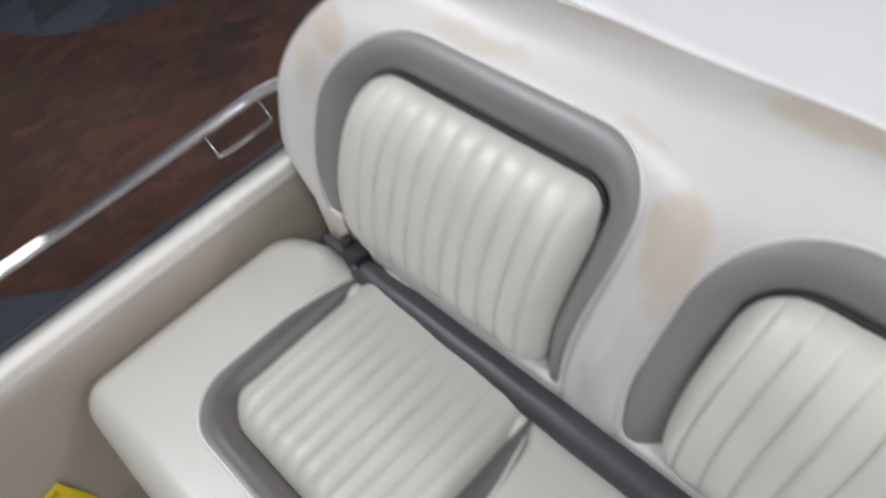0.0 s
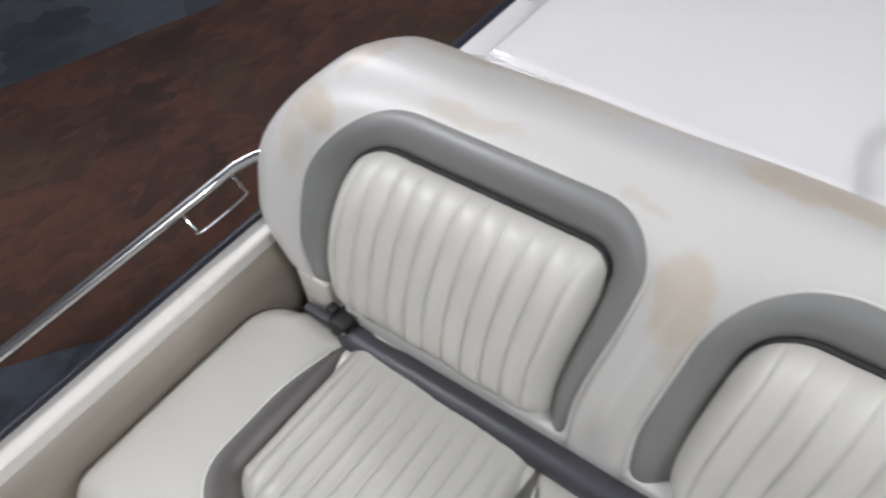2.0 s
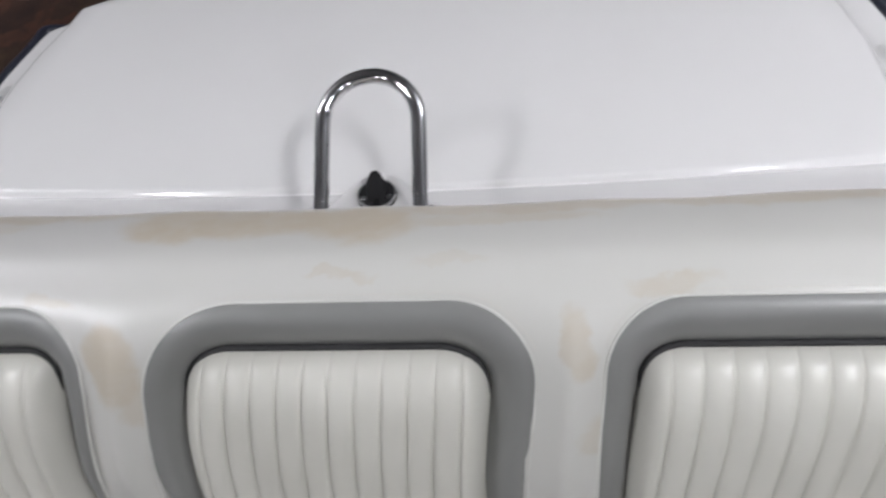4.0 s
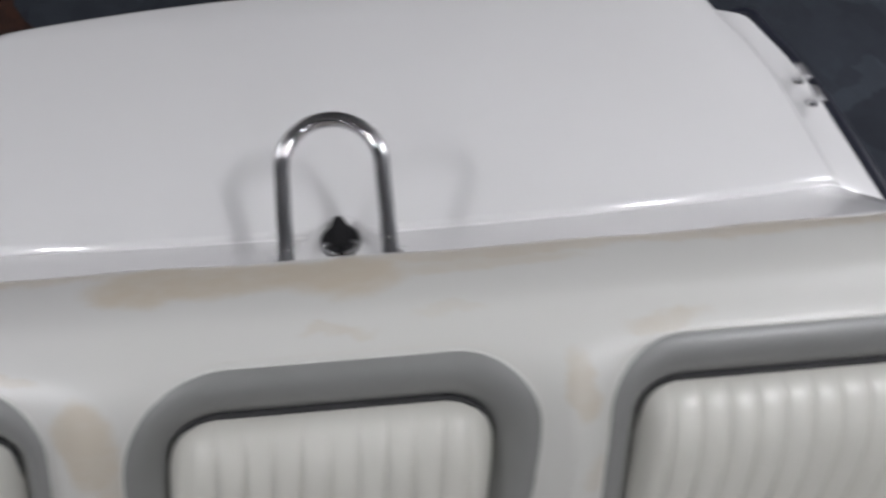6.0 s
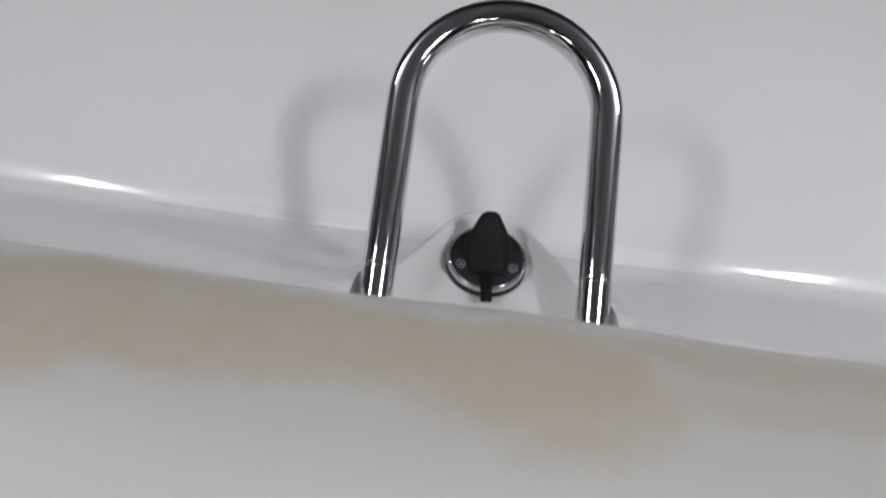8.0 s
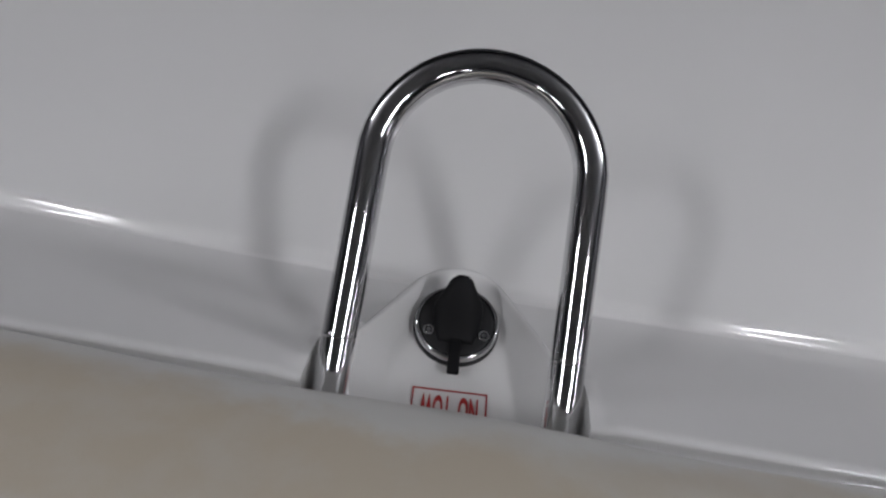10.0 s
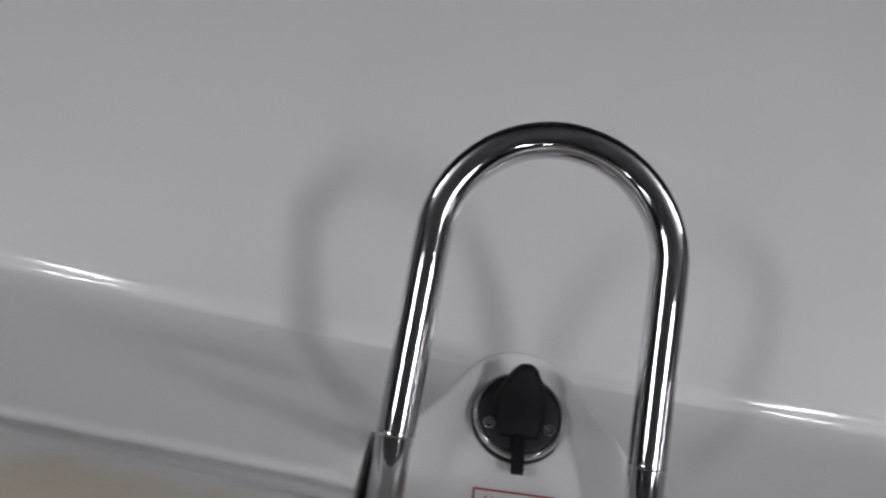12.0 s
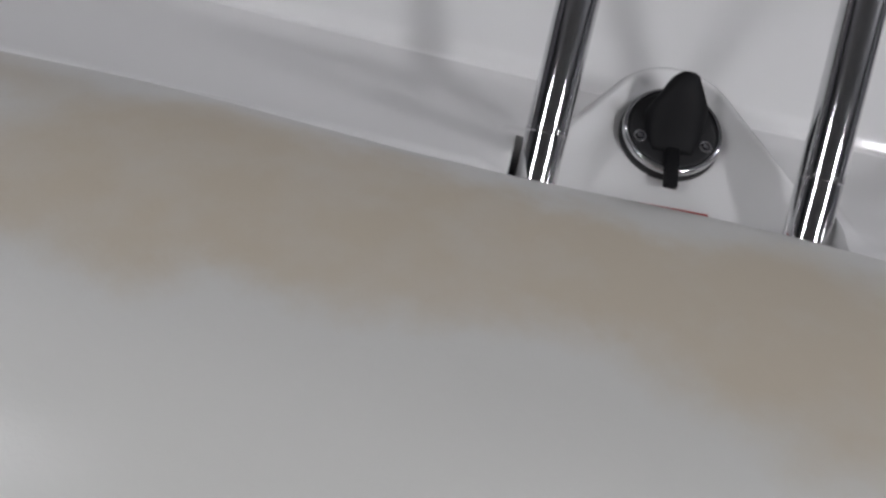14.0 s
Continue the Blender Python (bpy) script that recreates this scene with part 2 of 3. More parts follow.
def box(size, at=(0, 0, 0), bevel=0.0, seg=2, bm=None):
    bm = bm or bmesh.new()
    made = bmesh.ops.create_cube(bm, size=1.0)["verts"]
    for v in made:
        v.co = Vector((v.co.x * size[0] + at[0], v.co.y * size[1] + at[1], v.co.z * size[2] + at[2]))
    if bevel:
        edges = list({e for v in made for e in v.link_edges})
        bmesh.ops.bevel(bm, geom=edges, offset=bevel, segments=seg, profile=0.6, affect="EDGES")
    return bm


def tube(path, radius, seg=16, bm=None, closed=False, cap=True):
    """A round tube along points; radius is a number or one for each point."""
    bm = bm or bmesh.new()
    pts = [Vector(p) for p in path]
    radii = radius if isinstance(radius, (list, tuple)) else [radius] * len(pts)
    n, rows, side = len(pts), [], None
    for i, p in enumerate(pts):
        a = pts[(i - 1) % n] if closed or i else p
        b = pts[(i + 1) % n] if closed or i < n - 1 else p
        d = (b - a).normalized()
        if side is None:
            side = d.cross(Vector((0, 0, 1)))
            side = side if side.length > 1e-3 else d.cross(Vector((1, 0, 0)))
        side = (side - d * side.dot(d)).normalized()
        up = d.cross(side)
        rows.append([p + radii[i] * (math.cos(k * math.tau / seg) * side + math.sin(k * math.tau / seg) * up) for k in range(seg)])
    vs = quads(bm, rows, close_u=True, close_v=closed)
    if cap and not closed:
        bm.faces.new(vs[0])
        bm.faces.new(vs[-1])
    return bm


def lathe(profile, centre, axis, seg=32, bm=None):
    """A turned body: profile of (radius, height) along an axis."""
    bm = bm or bmesh.new()
    q = Vector((0, 0, 1)).rotation_difference(Vector(axis))
    rows = [[Vector(centre) + q @ Vector((r * math.cos(k * math.tau / seg), r * math.sin(k * math.tau / seg), h)) for k in range(seg)]
            for r, h in profile]
    vs = quads(bm, rows, close_u=True)
    if profile[0][0] > 1e-4:
        bm.faces.new(vs[0])
    if profile[-1][0] > 1e-4:
        bm.faces.new(vs[-1])
    bmesh.ops.remove_doubles(bm, verts=bm.verts, dist=1e-5)
    return bm


def spline(points, per=16):
    """A smooth line through points."""
    c = [Vector(p) for p in points]
    c = [2 * c[0] - c[1], *c, 2 * c[-1] - c[-2]]
    out = []
    for i in range(1, len(c) - 2):
        for k in range(per):
            t = k / per
            p0, p1, p2, p3 = c[i - 1 : i + 3]
            out.append(0.5 * (2 * p1 + (p2 - p0) * t + (2 * p0 - 5 * p1 + 4 * p2 - p3) * t * t + (3 * p1 - p0 - 3 * p2 + p3) * t**3))
    out.append(c[-2])
    return out


def step(a, b, x):
    t = min(1.0, max(0.0, (x - a) / (b - a)))
    return t * t * (3 - 2 * t)


# ---------------------------------------------------------------- showroom
FLOOR = box((16, 16, 0.1), (0, 0, -0.05))
solid("floor", FLOOR, SLATE, "dark slate blue short-pile showroom carpet", "floor", "structure", loc=(0, 0, 0))

patch = spline([(-3.3, -2.0, 0), (-2.75, -1.35, 0), (-2.5, -1.05, 0), (-2.1, -0.58, 0), (-1.3, -0.1, 0), (-1.0, 1.2, 0), (-1.3, 2.3, 0),
                (-1.95, 2.95, 0), (-2.4, 4.6, 0), (-4.0, 5.4, 0), (-4.3, 3.6, 0), (-3.6, 1.6, 0), (-3.8, 0.6, 0), (-4.1, -0.15, 0),
                (-4.5, -0.45, 0), (-5.4, -0.8, 0), (-5.0, -2.1, 0), (-3.3, -2.0, 0)], 6)[:-1]
bm = bmesh.new()
quads(bm, [[(p.x, p.y, z) for p in patch] for z in (0.0, 0.004)], close_u=True)
bm.verts.ensure_lookup_table()
bm.faces.new(list(bm.verts)[-len(patch):])
solid("carpet_inlay", bm, BROWN, "mottled red-brown carpet inlay set into the slate carpet", "carpet", "structure", loc=(0, 0, 0))

for name, size, at in (("wall_north", (16.4, 0.2, 5.2), (0, 8.1, 2.5)), ("wall_south", (16.4, 0.2, 5.2), (0, -8.1, 2.5)),
                       ("wall_east", (0.2, 16, 5.2), (8.1, 0, 2.5)), ("wall_west", (0.2, 16, 5.2), (-8.1, 0, 2.5))):
    solid(name, box(size, at), PLASTER, "plain dark grey painted showroom wall", "wall", "structure", loc=(0, 0, 0))
solid("ceiling", box((16.4, 16.4, 0.2), (0, 0, 5.2)), CEIL, "plain white showroom ceiling", "ceiling", "structure", loc=(0, 0, 0))


def box_lamp(at):
    """A shallow metal box with flared sides, open below, on two rods."""
    top = thing("box_lamp", "white metal fluorescent box lamp hung out of view, the farther ones added as fill", "lamp", at, "showroom lamps")
    rows = [[(x * w, y * h, z) for x, y in ((-1, -1), (1, -1), (1, 1), (-1, 1))] for w, h, z in ((0.19, 0.65, -0.05), (0.16, 0.62, 0.05), (0.155, 0.615, 0.055), (0.155, 0.615, 0.035), (0.185, 0.645, -0.05))]
    bm = bmesh.new()
    vs = quads(bm, rows, close_u=True)
    bm.faces.new(vs[3])
    part("housing", bm, CEIL, top, smooth=False)
    for dx in (-0.07, 0.07):
        part("tube", tube([(dx, -0.58, 0.005), (dx, 0.58, 0.005)], 0.013, 12), GLOW, top, "white fluorescent tube")
    for dy in (-0.4, 0.4):
        part("hanger", tube([(0, dy, 0.05), (0, dy, 0.8)], 0.006, 8), CHROME, top)
    return top


first = box_lamp(BAYS[0][:3])
# from the second copy on, unseen lamps added to fill the light
for lx, ly, lz, _ in BAYS[1:]:
    copy_thing(first, pose(lx, ly, lz))


# bodies for the added fill strips, out of view
def fill_strip_lamp(at):
    top = thing("fill_strip_lamp", "long white fluorescent strip lamp, unseen, added as fill light", "lamp", at, "strip lamps")
    part("housing", box((2.5, 0.26, 0.05), (0, 0, 0.0), 0.01), CEIL, top)
    for dx in (-0.9, 0.9):
        part("hanger", tube([(dx, 0, 0.02), (dx, 0, 0.9)], 0.006, 8), CHROME, top)
    return top


first = fill_strip_lamp(FILL_STRIPS[0][:3])
for lx, ly, lz, *_ in FILL_STRIPS[1:]:
    copy_thing(first, pose(lx, ly, lz))

# ---------------------------------------------------------------- boat hull and decks
GX, GZ = 1.26, -0.2      # gunwale: half beam and height against the datum


def beam(y):
    """Half beam along the boat."""
    if y > -1.6:
        return GX - 0.055 * step(0.6, 1.0, y)
    return GX * max(0.03, 1 - ((-1.6 - y) / 2.6) ** 2.2)


boat = thing("boat", "white fibreglass runabout with navy rub rail on showroom carpet", "boat")
ys = [0.985, 0.975, 0.9, 0.6, 0.0, -0.6, -1.2, -1.6, -2.2, -2.8, -3.4, -3.9, -4.18]
rows = []
for y in ys:
    b = beam(y)
    keel = -1.2 + 0.6 * step(-2.2, -4.3, y)
    sec = [(b, GZ - 0.012), (b - 0.01, GZ - 0.16), (b * 0.97, GZ - 0.42), (b * 0.86, -0.82), (b * 0.42, keel + 0.16), (0.02, keel)]
    rows.append([(x, y, z) for x, z in sec] + [(-x, y, z) for x, z in reversed(sec)])
bm = bmesh.new()
vs = quads(bm, rows)
bm.faces.new(vs[0])
bm.faces.new(vs[-1])
part("hull", bm, GEL, boat, "glossy white hull", sharp=35)

for side in (-1, 1):
    line = [(side * (beam(y) + 0.010), y, GZ - 0.016) for y in reversed(ys[1:])]
    line += [(side * (beam(0.97) - 0.03), 1.0, GZ - 0.03), (side * (beam(0.97) - 0.1), 1.012, GZ - 0.05)]
    part("rub_rail", tube(spline(line, 4), 0.02, 12), RUB, boat, "navy rubber rub rail")


def strip(line_a, line_b, thick, bm=None):
    """A slab between two lines at one height each."""
    bm = bm or bmesh.new()
    rows = [[(*a[:2], a[2] - thick), a, b, (*b[:2], b[2] - thick)] for a, b in zip(line_a, line_b)]
    vs = quads(bm, rows, close_u=True)
    bm.faces.new(vs[0])
    bm.faces.new(vs[-1])
    return bm


def rounded_strip(y0, y1, side, inner, n=24):
    """Gunwale cap with a rolled outer edge."""
    rows = []
    for i in range(n + 1):
        y = y0 + (y1 - y0) * i / n
        b, a = beam(y), inner(y)
        rows.append([(side * x, y, z) for x, z in ((b, GZ - 0.03), (b, GZ - 0.007), (b - 0.002, GZ - 0.002), (b - 0.007, GZ),
                                                    (a + 0.006, GZ + 0.001), (a + 0.0015, GZ - 0.002), (a, GZ - 0.007), (a, GZ - 0.05))])
    bm = bmesh.new()
    vs = quads(bm, rows, close_u=True)
    bm.faces.new(vs[0])
    bm.faces.new(vs[-1])
    return bm


def inset_outline(pts, d):
    out, n = [], len(pts)
    for i, (x, y) in enumerate(pts):
        ax, ay = pts[max(i - 1, 0)]
        bx, by = pts[min(i + 1, n - 1)]
        tx, ty = bx - ax, by - ay
        k = math.hypot(tx, ty) or 1
        out.append((x + ty / k * d, y - tx / k * d))
    return out


def hatch_half(y):
    return 1.165 - 0.072 * step(0.6, 1.0, y) + 0.045 * step(0.15, 0.03, y)


for side in (-1, 1):
    part("gunwale", rounded_strip(-3.6, 0.0, side, lambda y: max(0.0, beam(y) - 0.055)), GUNWALE, boat, "glossy off-white gunwale cap", sharp=35)
    plan = [(0.96, 0.0), (GX, 0.0), (GX, 0.3), (GX, 0.6), (beam(0.75), 0.75), (beam(0.86), 0.86), (beam(0.93) - 0.002, 0.925), (1.196, 0.957), (1.175, 0.976), (1.14, 0.993),
            (1.09, 1.012), (1.03, 1.03), (0.96, 1.035)]
    bm = bmesh.new()
    rows = []
    for d, drop in ((0.0, 0.05), (0.0, 0.014), (0.003, 0.006), (0.008, 0.0015), (0.014, 0.0)):
        rows.append([(side * x, y, GZ - drop) for x, y in [plan[0]] + inset_outline(plan, -d)[1:-1] + [plan[-1]]])
    vs = quads(bm, rows)
    bm.faces.new(vs[-1])
    part("side_deck", bm, GEL, boat, "white side deck beside the hatch", sharp=60)

part("transom_deck", box((2.0, 1.0, 0.03), (0, 0.5, GZ - 0.03), 0.008), GEL, boat)

# cockpit liner: side walls, sole and bulkheads
for side in (-1, 1):
    rows = []
    for i in range(19):
        y = -3.3 + 3.3 * i / 18
        a = max(0.06, beam(y) - 0.056)
        rows.append([(side * x, y, z) for x, z in ((a, GZ - 0.03), (a - 0.006, GZ - 0.10), (a - 0.018, GZ - 0.2), (a - 0.03, -0.60), (a - 0.07, -0.76),
                                                    (a + 0.01, -0.78), (a + 0.025, GZ - 0.03))])
    bm = bmesh.new()
    quads(bm, rows, close_u=True)
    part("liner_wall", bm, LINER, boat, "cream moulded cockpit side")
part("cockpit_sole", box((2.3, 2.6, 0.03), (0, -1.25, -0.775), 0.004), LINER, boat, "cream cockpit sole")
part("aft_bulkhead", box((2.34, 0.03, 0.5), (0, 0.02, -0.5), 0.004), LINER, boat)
bm = strip([(-beam(y) + 0.01, y, GZ - 0.004) for y in (-2.5, -2.9, -3.3, -3.7, -4.1)], [(beam(y) - 0.01, y, GZ - 0.004) for y in (-2.5, -2.9, -3.3, -3.7, -4.1)], 0.03)
part("foredeck", bm, GEL, boat, "plain white foredeck")

# engine hatch
def rear(x):
    return 1.135 - 0.105 * (abs(x) / 1.03) ** 2.0


LIP = -0.042          # where the front ramp of the hatch rolls over


def hatch_z(x, y):
    """A flat lid whose front sweeps up as a ramp to a rolled lip, notched for the tow bar."""
    crown = 0.012 * (1 - (x / 1.1) ** 2)
    z = -0.138 + crown
    d = 0.150 + 0.040 * x * x - y          # the seam line bows aft towards the sides
    fade = 1 - 0.30 * step(1.05, 1.2, abs(x))
    if d > -0.015:          # the lid's edge rolls down into the seam, then the ramp rises
        z -= 0.90 * min(d + 0.015, 0.015) ** 2 / 0.030
    if d > 0:
        e = min(d, 0.008)
        z += (-0.90 * e + 1.67 * e * e / 0.016 + 0.77 * max(0.0, d - 0.008)) * fade
    if y < LIP:
        u = min(1.0, (LIP - y) / 0.014)
        z -= 0.016 * (1 - math.sqrt(1 - u * u)) + 0.5 * max(0.0, LIP - 0.0138 - y)
    notch = max(step(0.1205, 0.1185, abs(x)) * step(0.006, 0.0, y), step(0.105, 0.095, abs(x)) * step(0.045, 0.03, y))
    rim = 0.002 * step(0.136, 0.126, abs(x)) * step(0.028, 0.012, y) - 0.008 * step(0.145, 0.1225, abs(x)) * step(-0.02, -0.045, y)
    return (z + rim) * (1 - notch) + min(z, -0.105) * notch


hatch = thing("engine_hatch", "glossy white gelcoat engine hatch with a ramped front edge", "hatch")
bm = bmesh.new()
# rows across the lid, close together at the lip and in the valley
YS = [-0.066, -0.060, -0.0558, -0.0545, -0.053, -0.0515, -0.05, -0.048, -0.046, -0.044, -0.042, -0.039, -0.035, -0.027, -0.02, -0.01, -0.003, 0.0]
YS += [0.002, 0.004, 0.006, 0.008, 0.010, 0.012, 0.015, 0.019, 0.023, 0.028, 0.036, 0.045, 0.06, 0.08] + [0.095 + 0.002 * k for k in range(56)] + [0.22, 0.3, 0.45, 0.6, 0.75, 0.88, 0.94, 0.965]
ACROSS = sorted({s * x for x in (0.0, 0.03, 0.06, 0.09, 0.105, 0.114, 0.1185, 0.1205, 0.1225, 0.124, 0.126, 0.1275, 0.129, 0.131, 0.133, 0.136, 0.140, 0.145, 0.15, 0.157, 0.165, 0.19, 0.23) for s in (-1, 1)}
                | {s * (0.23 + 0.05 * k) for k in range(1, 15) for s in (-1, 1)})


def lid_rows():
    out = []
    prof = ((0.0, 0.085), (0.0, 0.057), (0.002, 0.052), (0.006, 0.049), (0.020, 0.046), (0.024, 0.042), (0.027, 0.028), (0.032, 0.013), (0.039, 0.004), (0.050, 0.0))
    for y in YS:
        h = hatch_half(y)
        xs = [(-h + d, drop) for d, drop in prof] + [(x * (h - 0.07) / 0.98, 0.0) if abs(x) > 0.3 else (x, 0.0) for x in ACROSS] + [(h - d, drop) for d, drop in reversed(prof)]
        row = [(x, y, hatch_z(x, y) - drop) for x, drop in xs]
        for k in (0, -1):          # the skirt reaches down to the side deck
            row[k] = (*row[k][:2], min(row[k][2], -0.212))
        out.append(row)
    # rear roll follows the bowed edge
    last = out[-1]
    for d, drop in ((0.04, 0.0), (0.024, 0.004), (0.012, 0.012), (0.004, 0.026), (0.0, 0.045), (0.0, 0.085)):
        row = []
        for x, y, z in last:
            shrink = 1 - 0.012 * (1 - d / 0.04)
            r = rear(x) - d - 0.05 * max(0.0, (abs(x) - 0.96) / 0.07) ** 2
            row.append((x * shrink, max(r, 0.968 + (0.04 - d) * 0.2), min(z, hatch_z(x, 0.9) - drop)))
        out.append(row)
    return out


quads(bm, lid_rows())
part("lid", bm, GEL, hatch, "white gelcoat lid", sharp=50)

# raised pod in the middle of the hatch's front edge
bm = bmesh.new()


def pod_line(grow, n=17, limit=9.0):
    """A tent-shaped outline: a round aft end, then straight sides spreading to the tow bar's legs."""
    r, turn = 0.056 + grow, radians(38)
    foot = (r * math.cos(turn), 0.058 + r * math.sin(turn))
    side = [(0.1165 + grow, -0.085), (0.1165 + grow, -0.055), (0.116 + grow, -0.025), (0.1145 + grow, -0.006), (foot[0] + 0.066, foot[1] - 0.080)]
    side += [(foot[0] + math.sin(turn) * d, foot[1] - math.cos(turn) * d) for d in (0.092, 0.07, 0.045, 0.02)]
    pts = [(-x, y) for x, y in side]
    for k in range(n):
        a = math.pi - turn - (math.pi - 2 * turn) * k / (n - 1)
        pts.append((r * math.cos(a), 0.058 + r * math.sin(a)))
    return [(max(-limit, min(limit, x)), y) for x, y in pts + [(x, y) for x, y in reversed(side)]]


YAW = radians(3.3)     # pod, socket and sticker stand a little askew


def turned(x, y):
    return (x * math.cos(YAW) - (y - 0.05) * math.sin(YAW), 0.05 + x * math.sin(YAW) + (y - 0.05) * math.cos(YAW))


rows = []
for grow, z, limit in ((0.024, -0.185, 9), (0.014, -0.110, 9), (0.007, -0.070, 9), (0.003, -0.048, 9), (0.0012, -0.0425, 9), (-0.001, -0.0385, 9), (-0.0035, -0.0369, 9), (-0.0065, -0.0380, 9),
                       (-0.010, -0.0402, 0.085), (-0.020, -0.0448, 0.068), (-0.025, -0.0463, 0.062), (-0.030, -0.047, 0.058)):
    rows.append([(*turned(x, y), z) for x, y in pod_line(grow, limit=limit)])
vs = quads(bm, rows)
bm.faces.new(vs[-1])
part("pod", bm, GEL, hatch, "raised dished pod moulded into the hatch", sharp=60)
PODZ = -0.047

# ---------------------------------------------------------------- tow bar
tow = thing("tow_bar", "polished stainless tow arch leaning aft over the hatch", "tow bar")
tow.rotation_euler = (0, 0, radians(1.0))
LEAN = Vector((0, 0.873, 0.488))
R = 0.0995
R1 = 0.0976          # the legs lean in a little towards the bend
legs = [(0.0, -0.067, -0.19), (0.0, -0.067, -0.12), (0.0, -0.067, -0.062), (0.0, -0.0655, -0.050), (0.0, -0.062, -0.041)]
leg = [Vector((-R - 0.003, y, z)) for _, y, z in legs]
leg += [Vector((-R + (R - R1) * max(0.0, d) / 0.155, 0, 0)) + LEAN * d for d in (-0.064, -0.058, -0.03, 0.0, 0.05, 0.1, 0.152)]
path = list(leg)
for k in range(1, 24):
    a = math.pi * (1 - k / 24)
    path.append(Vector((R1 * math.cos(a), 0, 0)) + LEAN * (0.159 + 0.0976 * math.sin(a)))
path += [Vector((-p.x, p.y, p.z)) for p in reversed(leg)]
part("arch", tube(path, 0.0156, 28), CHROME, tow, "mirror-polished bent tube")
for side in (-1, 1):
    c = Vector((side * R, 0, 0)) + LEAN * (0.003 + 0.004 * side)
    part("collar", lathe([(0.0154, -0.0025), (0.01585, -0.0012), (0.01585, 0.0012), (0.0154, 0.0025)], c, LEAN, 24), CHROME, tow, "thin weld ring")
    part("foot", lathe([(0.03, -0.004), (0.03, 0.002), (0.026, 0.005), (0.0150, 0.006)], (side * (R + 0.002), -0.066, -0.178), (0, 0, 1), 28), CHROME, tow, "round base flange")

# ---------------------------------------------------------------- outlet with rubber cover
cap = thing("capped_socket", "chrome ringed deck socket with a black rubber cover on the pod", "socket", (0, 0.05, Z0 + PODZ))
cap.rotation_euler = (0, 0, YAW)
cap.scale = (1.06, 1.06, 1.06)
part("flange", lathe([(0.0385, -0.001), (0.0385, 0.004), (0.037, 0.006), (0.0365, 0.008)], (0, 0, 0), (0, 0, 1), 40), BLACK, cap, "black gasket")
part("ring", lathe([(0.0375, 0.004), (0.0378, 0.009), (0.0365, 0.012), (0.0345, 0.0125), (0.0338, 0.0115), (0.0338, 0.006)], (0, 0, 0), (0, 0, 1), 48), CHROME, cap, "chrome ring")
part("plate", lathe([(0.0338, 0.006), (0.0335, 0.0105), (0.031, 0.0115), (0.0, 0.0118)], (0, 0, 0), (0, 0, 1), 40), BLACK, cap, "black face plate")
for side in (-1, 1):
    s = part("screw", lathe([(0.0040, 0.011), (0.0040, 0.0126), (0.0026, 0.0130), (0.0, 0.0122)], (side * 0.0245, -0.011, 0), (0, 0, 1), 20), BLACK, cap, "recessed black screw")
    part("screw_rim", lathe([(0.0040, 0.011), (0.0052, 0.0112), (0.0052, 0.0126), (0.0046, 0.0131), (0.0040, 0.0128)], (side * 0.0245, -0.011, 0), (0, 0, 1), 20), CHROME, s, "thin bright rim")
rows = []
for i in range(19):
    t = i / 18
    y = -0.021 + 0.053 * t
    w = 0.0225 * math.sin(math.pi * (0.2 + 0.5 * t)) ** 0.8 if t < 0.6 else 0.0225 - 0.0115 * ((t - 0.6) / 0.32)
    h = 0.014 + 0.034 * step(-0.1, 0.92, t) ** 1.1
    if t > 0.85:
        w = 0.0135 * math.sqrt(max(0.05, 1 - ((t - 0.85) / 0.15) ** 2))
        h -= 0.010 * ((t - 0.85) / 0.15) ** 2
    rows.append([(w * math.copysign(abs(math.cos(a)) ** 0.75, math.cos(a)), y, 0.0105 + (h - 0.0105) * math.sin(a) ** 0.75) for a in [math.pi * k / 16 for k in range(17)]])
bm = bmesh.new()
vs = quads(bm, rows)
bm.faces.new(vs[0])
bm.faces.new(vs[-1])
flap = part("cover", bm, RUBBER, cap, "black rubber flap with a pointed lip")
part("hinge_tab", box((0.0105, 0.034, 0.006), (0, -0.034, 0.0125), 0.002), RUBBER, flap, "rubber hinge tab")

# ---------------------------------------------------------------- warning label
label = thing("warning_label", "red and white NO TOW warning sticker on the pod", "label", (*turned(0, -0.0345), Z0 + PODZ + 0.0012))
label.rotation_euler = (0, 0, YAW)
for at, size in (((0, 0.019, 0), (0.068, 0.0014, 0.0006)), ((0, -0.019, 0), (0.068, 0.0014, 0.0006)), ((-0.0333, 0, 0), (0.0014, 0.0366, 0.0006)), ((0.0333, 0, 0), (0.0014, 0.0366, 0.0006))):
    part("border", box(size, at), RED, label, smooth=False)
curve = bpy.data.curves.new("words", "FONT")
curve.offset = 0.0009
curve.space_word = 1.9
curve.space_character = 1.05
curve.body, curve.size, curve.align_x, curve.align_y, curve.extrude = "NO TOW", 0.03, "CENTER", "CENTER", 0.0003
holder = new("holder", curve)
words_mesh = bpy.data.meshes.new_from_object(holder.evaluated_get(bpy.context.evaluated_depsgraph_get()))
bpy.data.objects.remove(holder)
words_mesh.materials.clear()
words_mesh.materials.append(RED)
words = new("lettering", words_mesh)
words.parent = label
wide_by = max(v.co.x for v in words_mesh.vertices) - min(v.co.x for v in words_mesh.vertices)
tall_by = max(v.co.y for v in words_mesh.vertices) - min(v.co.y for v in words_mesh.vertices)
words.matrix_basis = pose(0, 0.0025, 0, 0, 0, 180) @ Matrix.Diagonal((0.053 / wide_by, 0.0255 / tall_by, 1, 1))

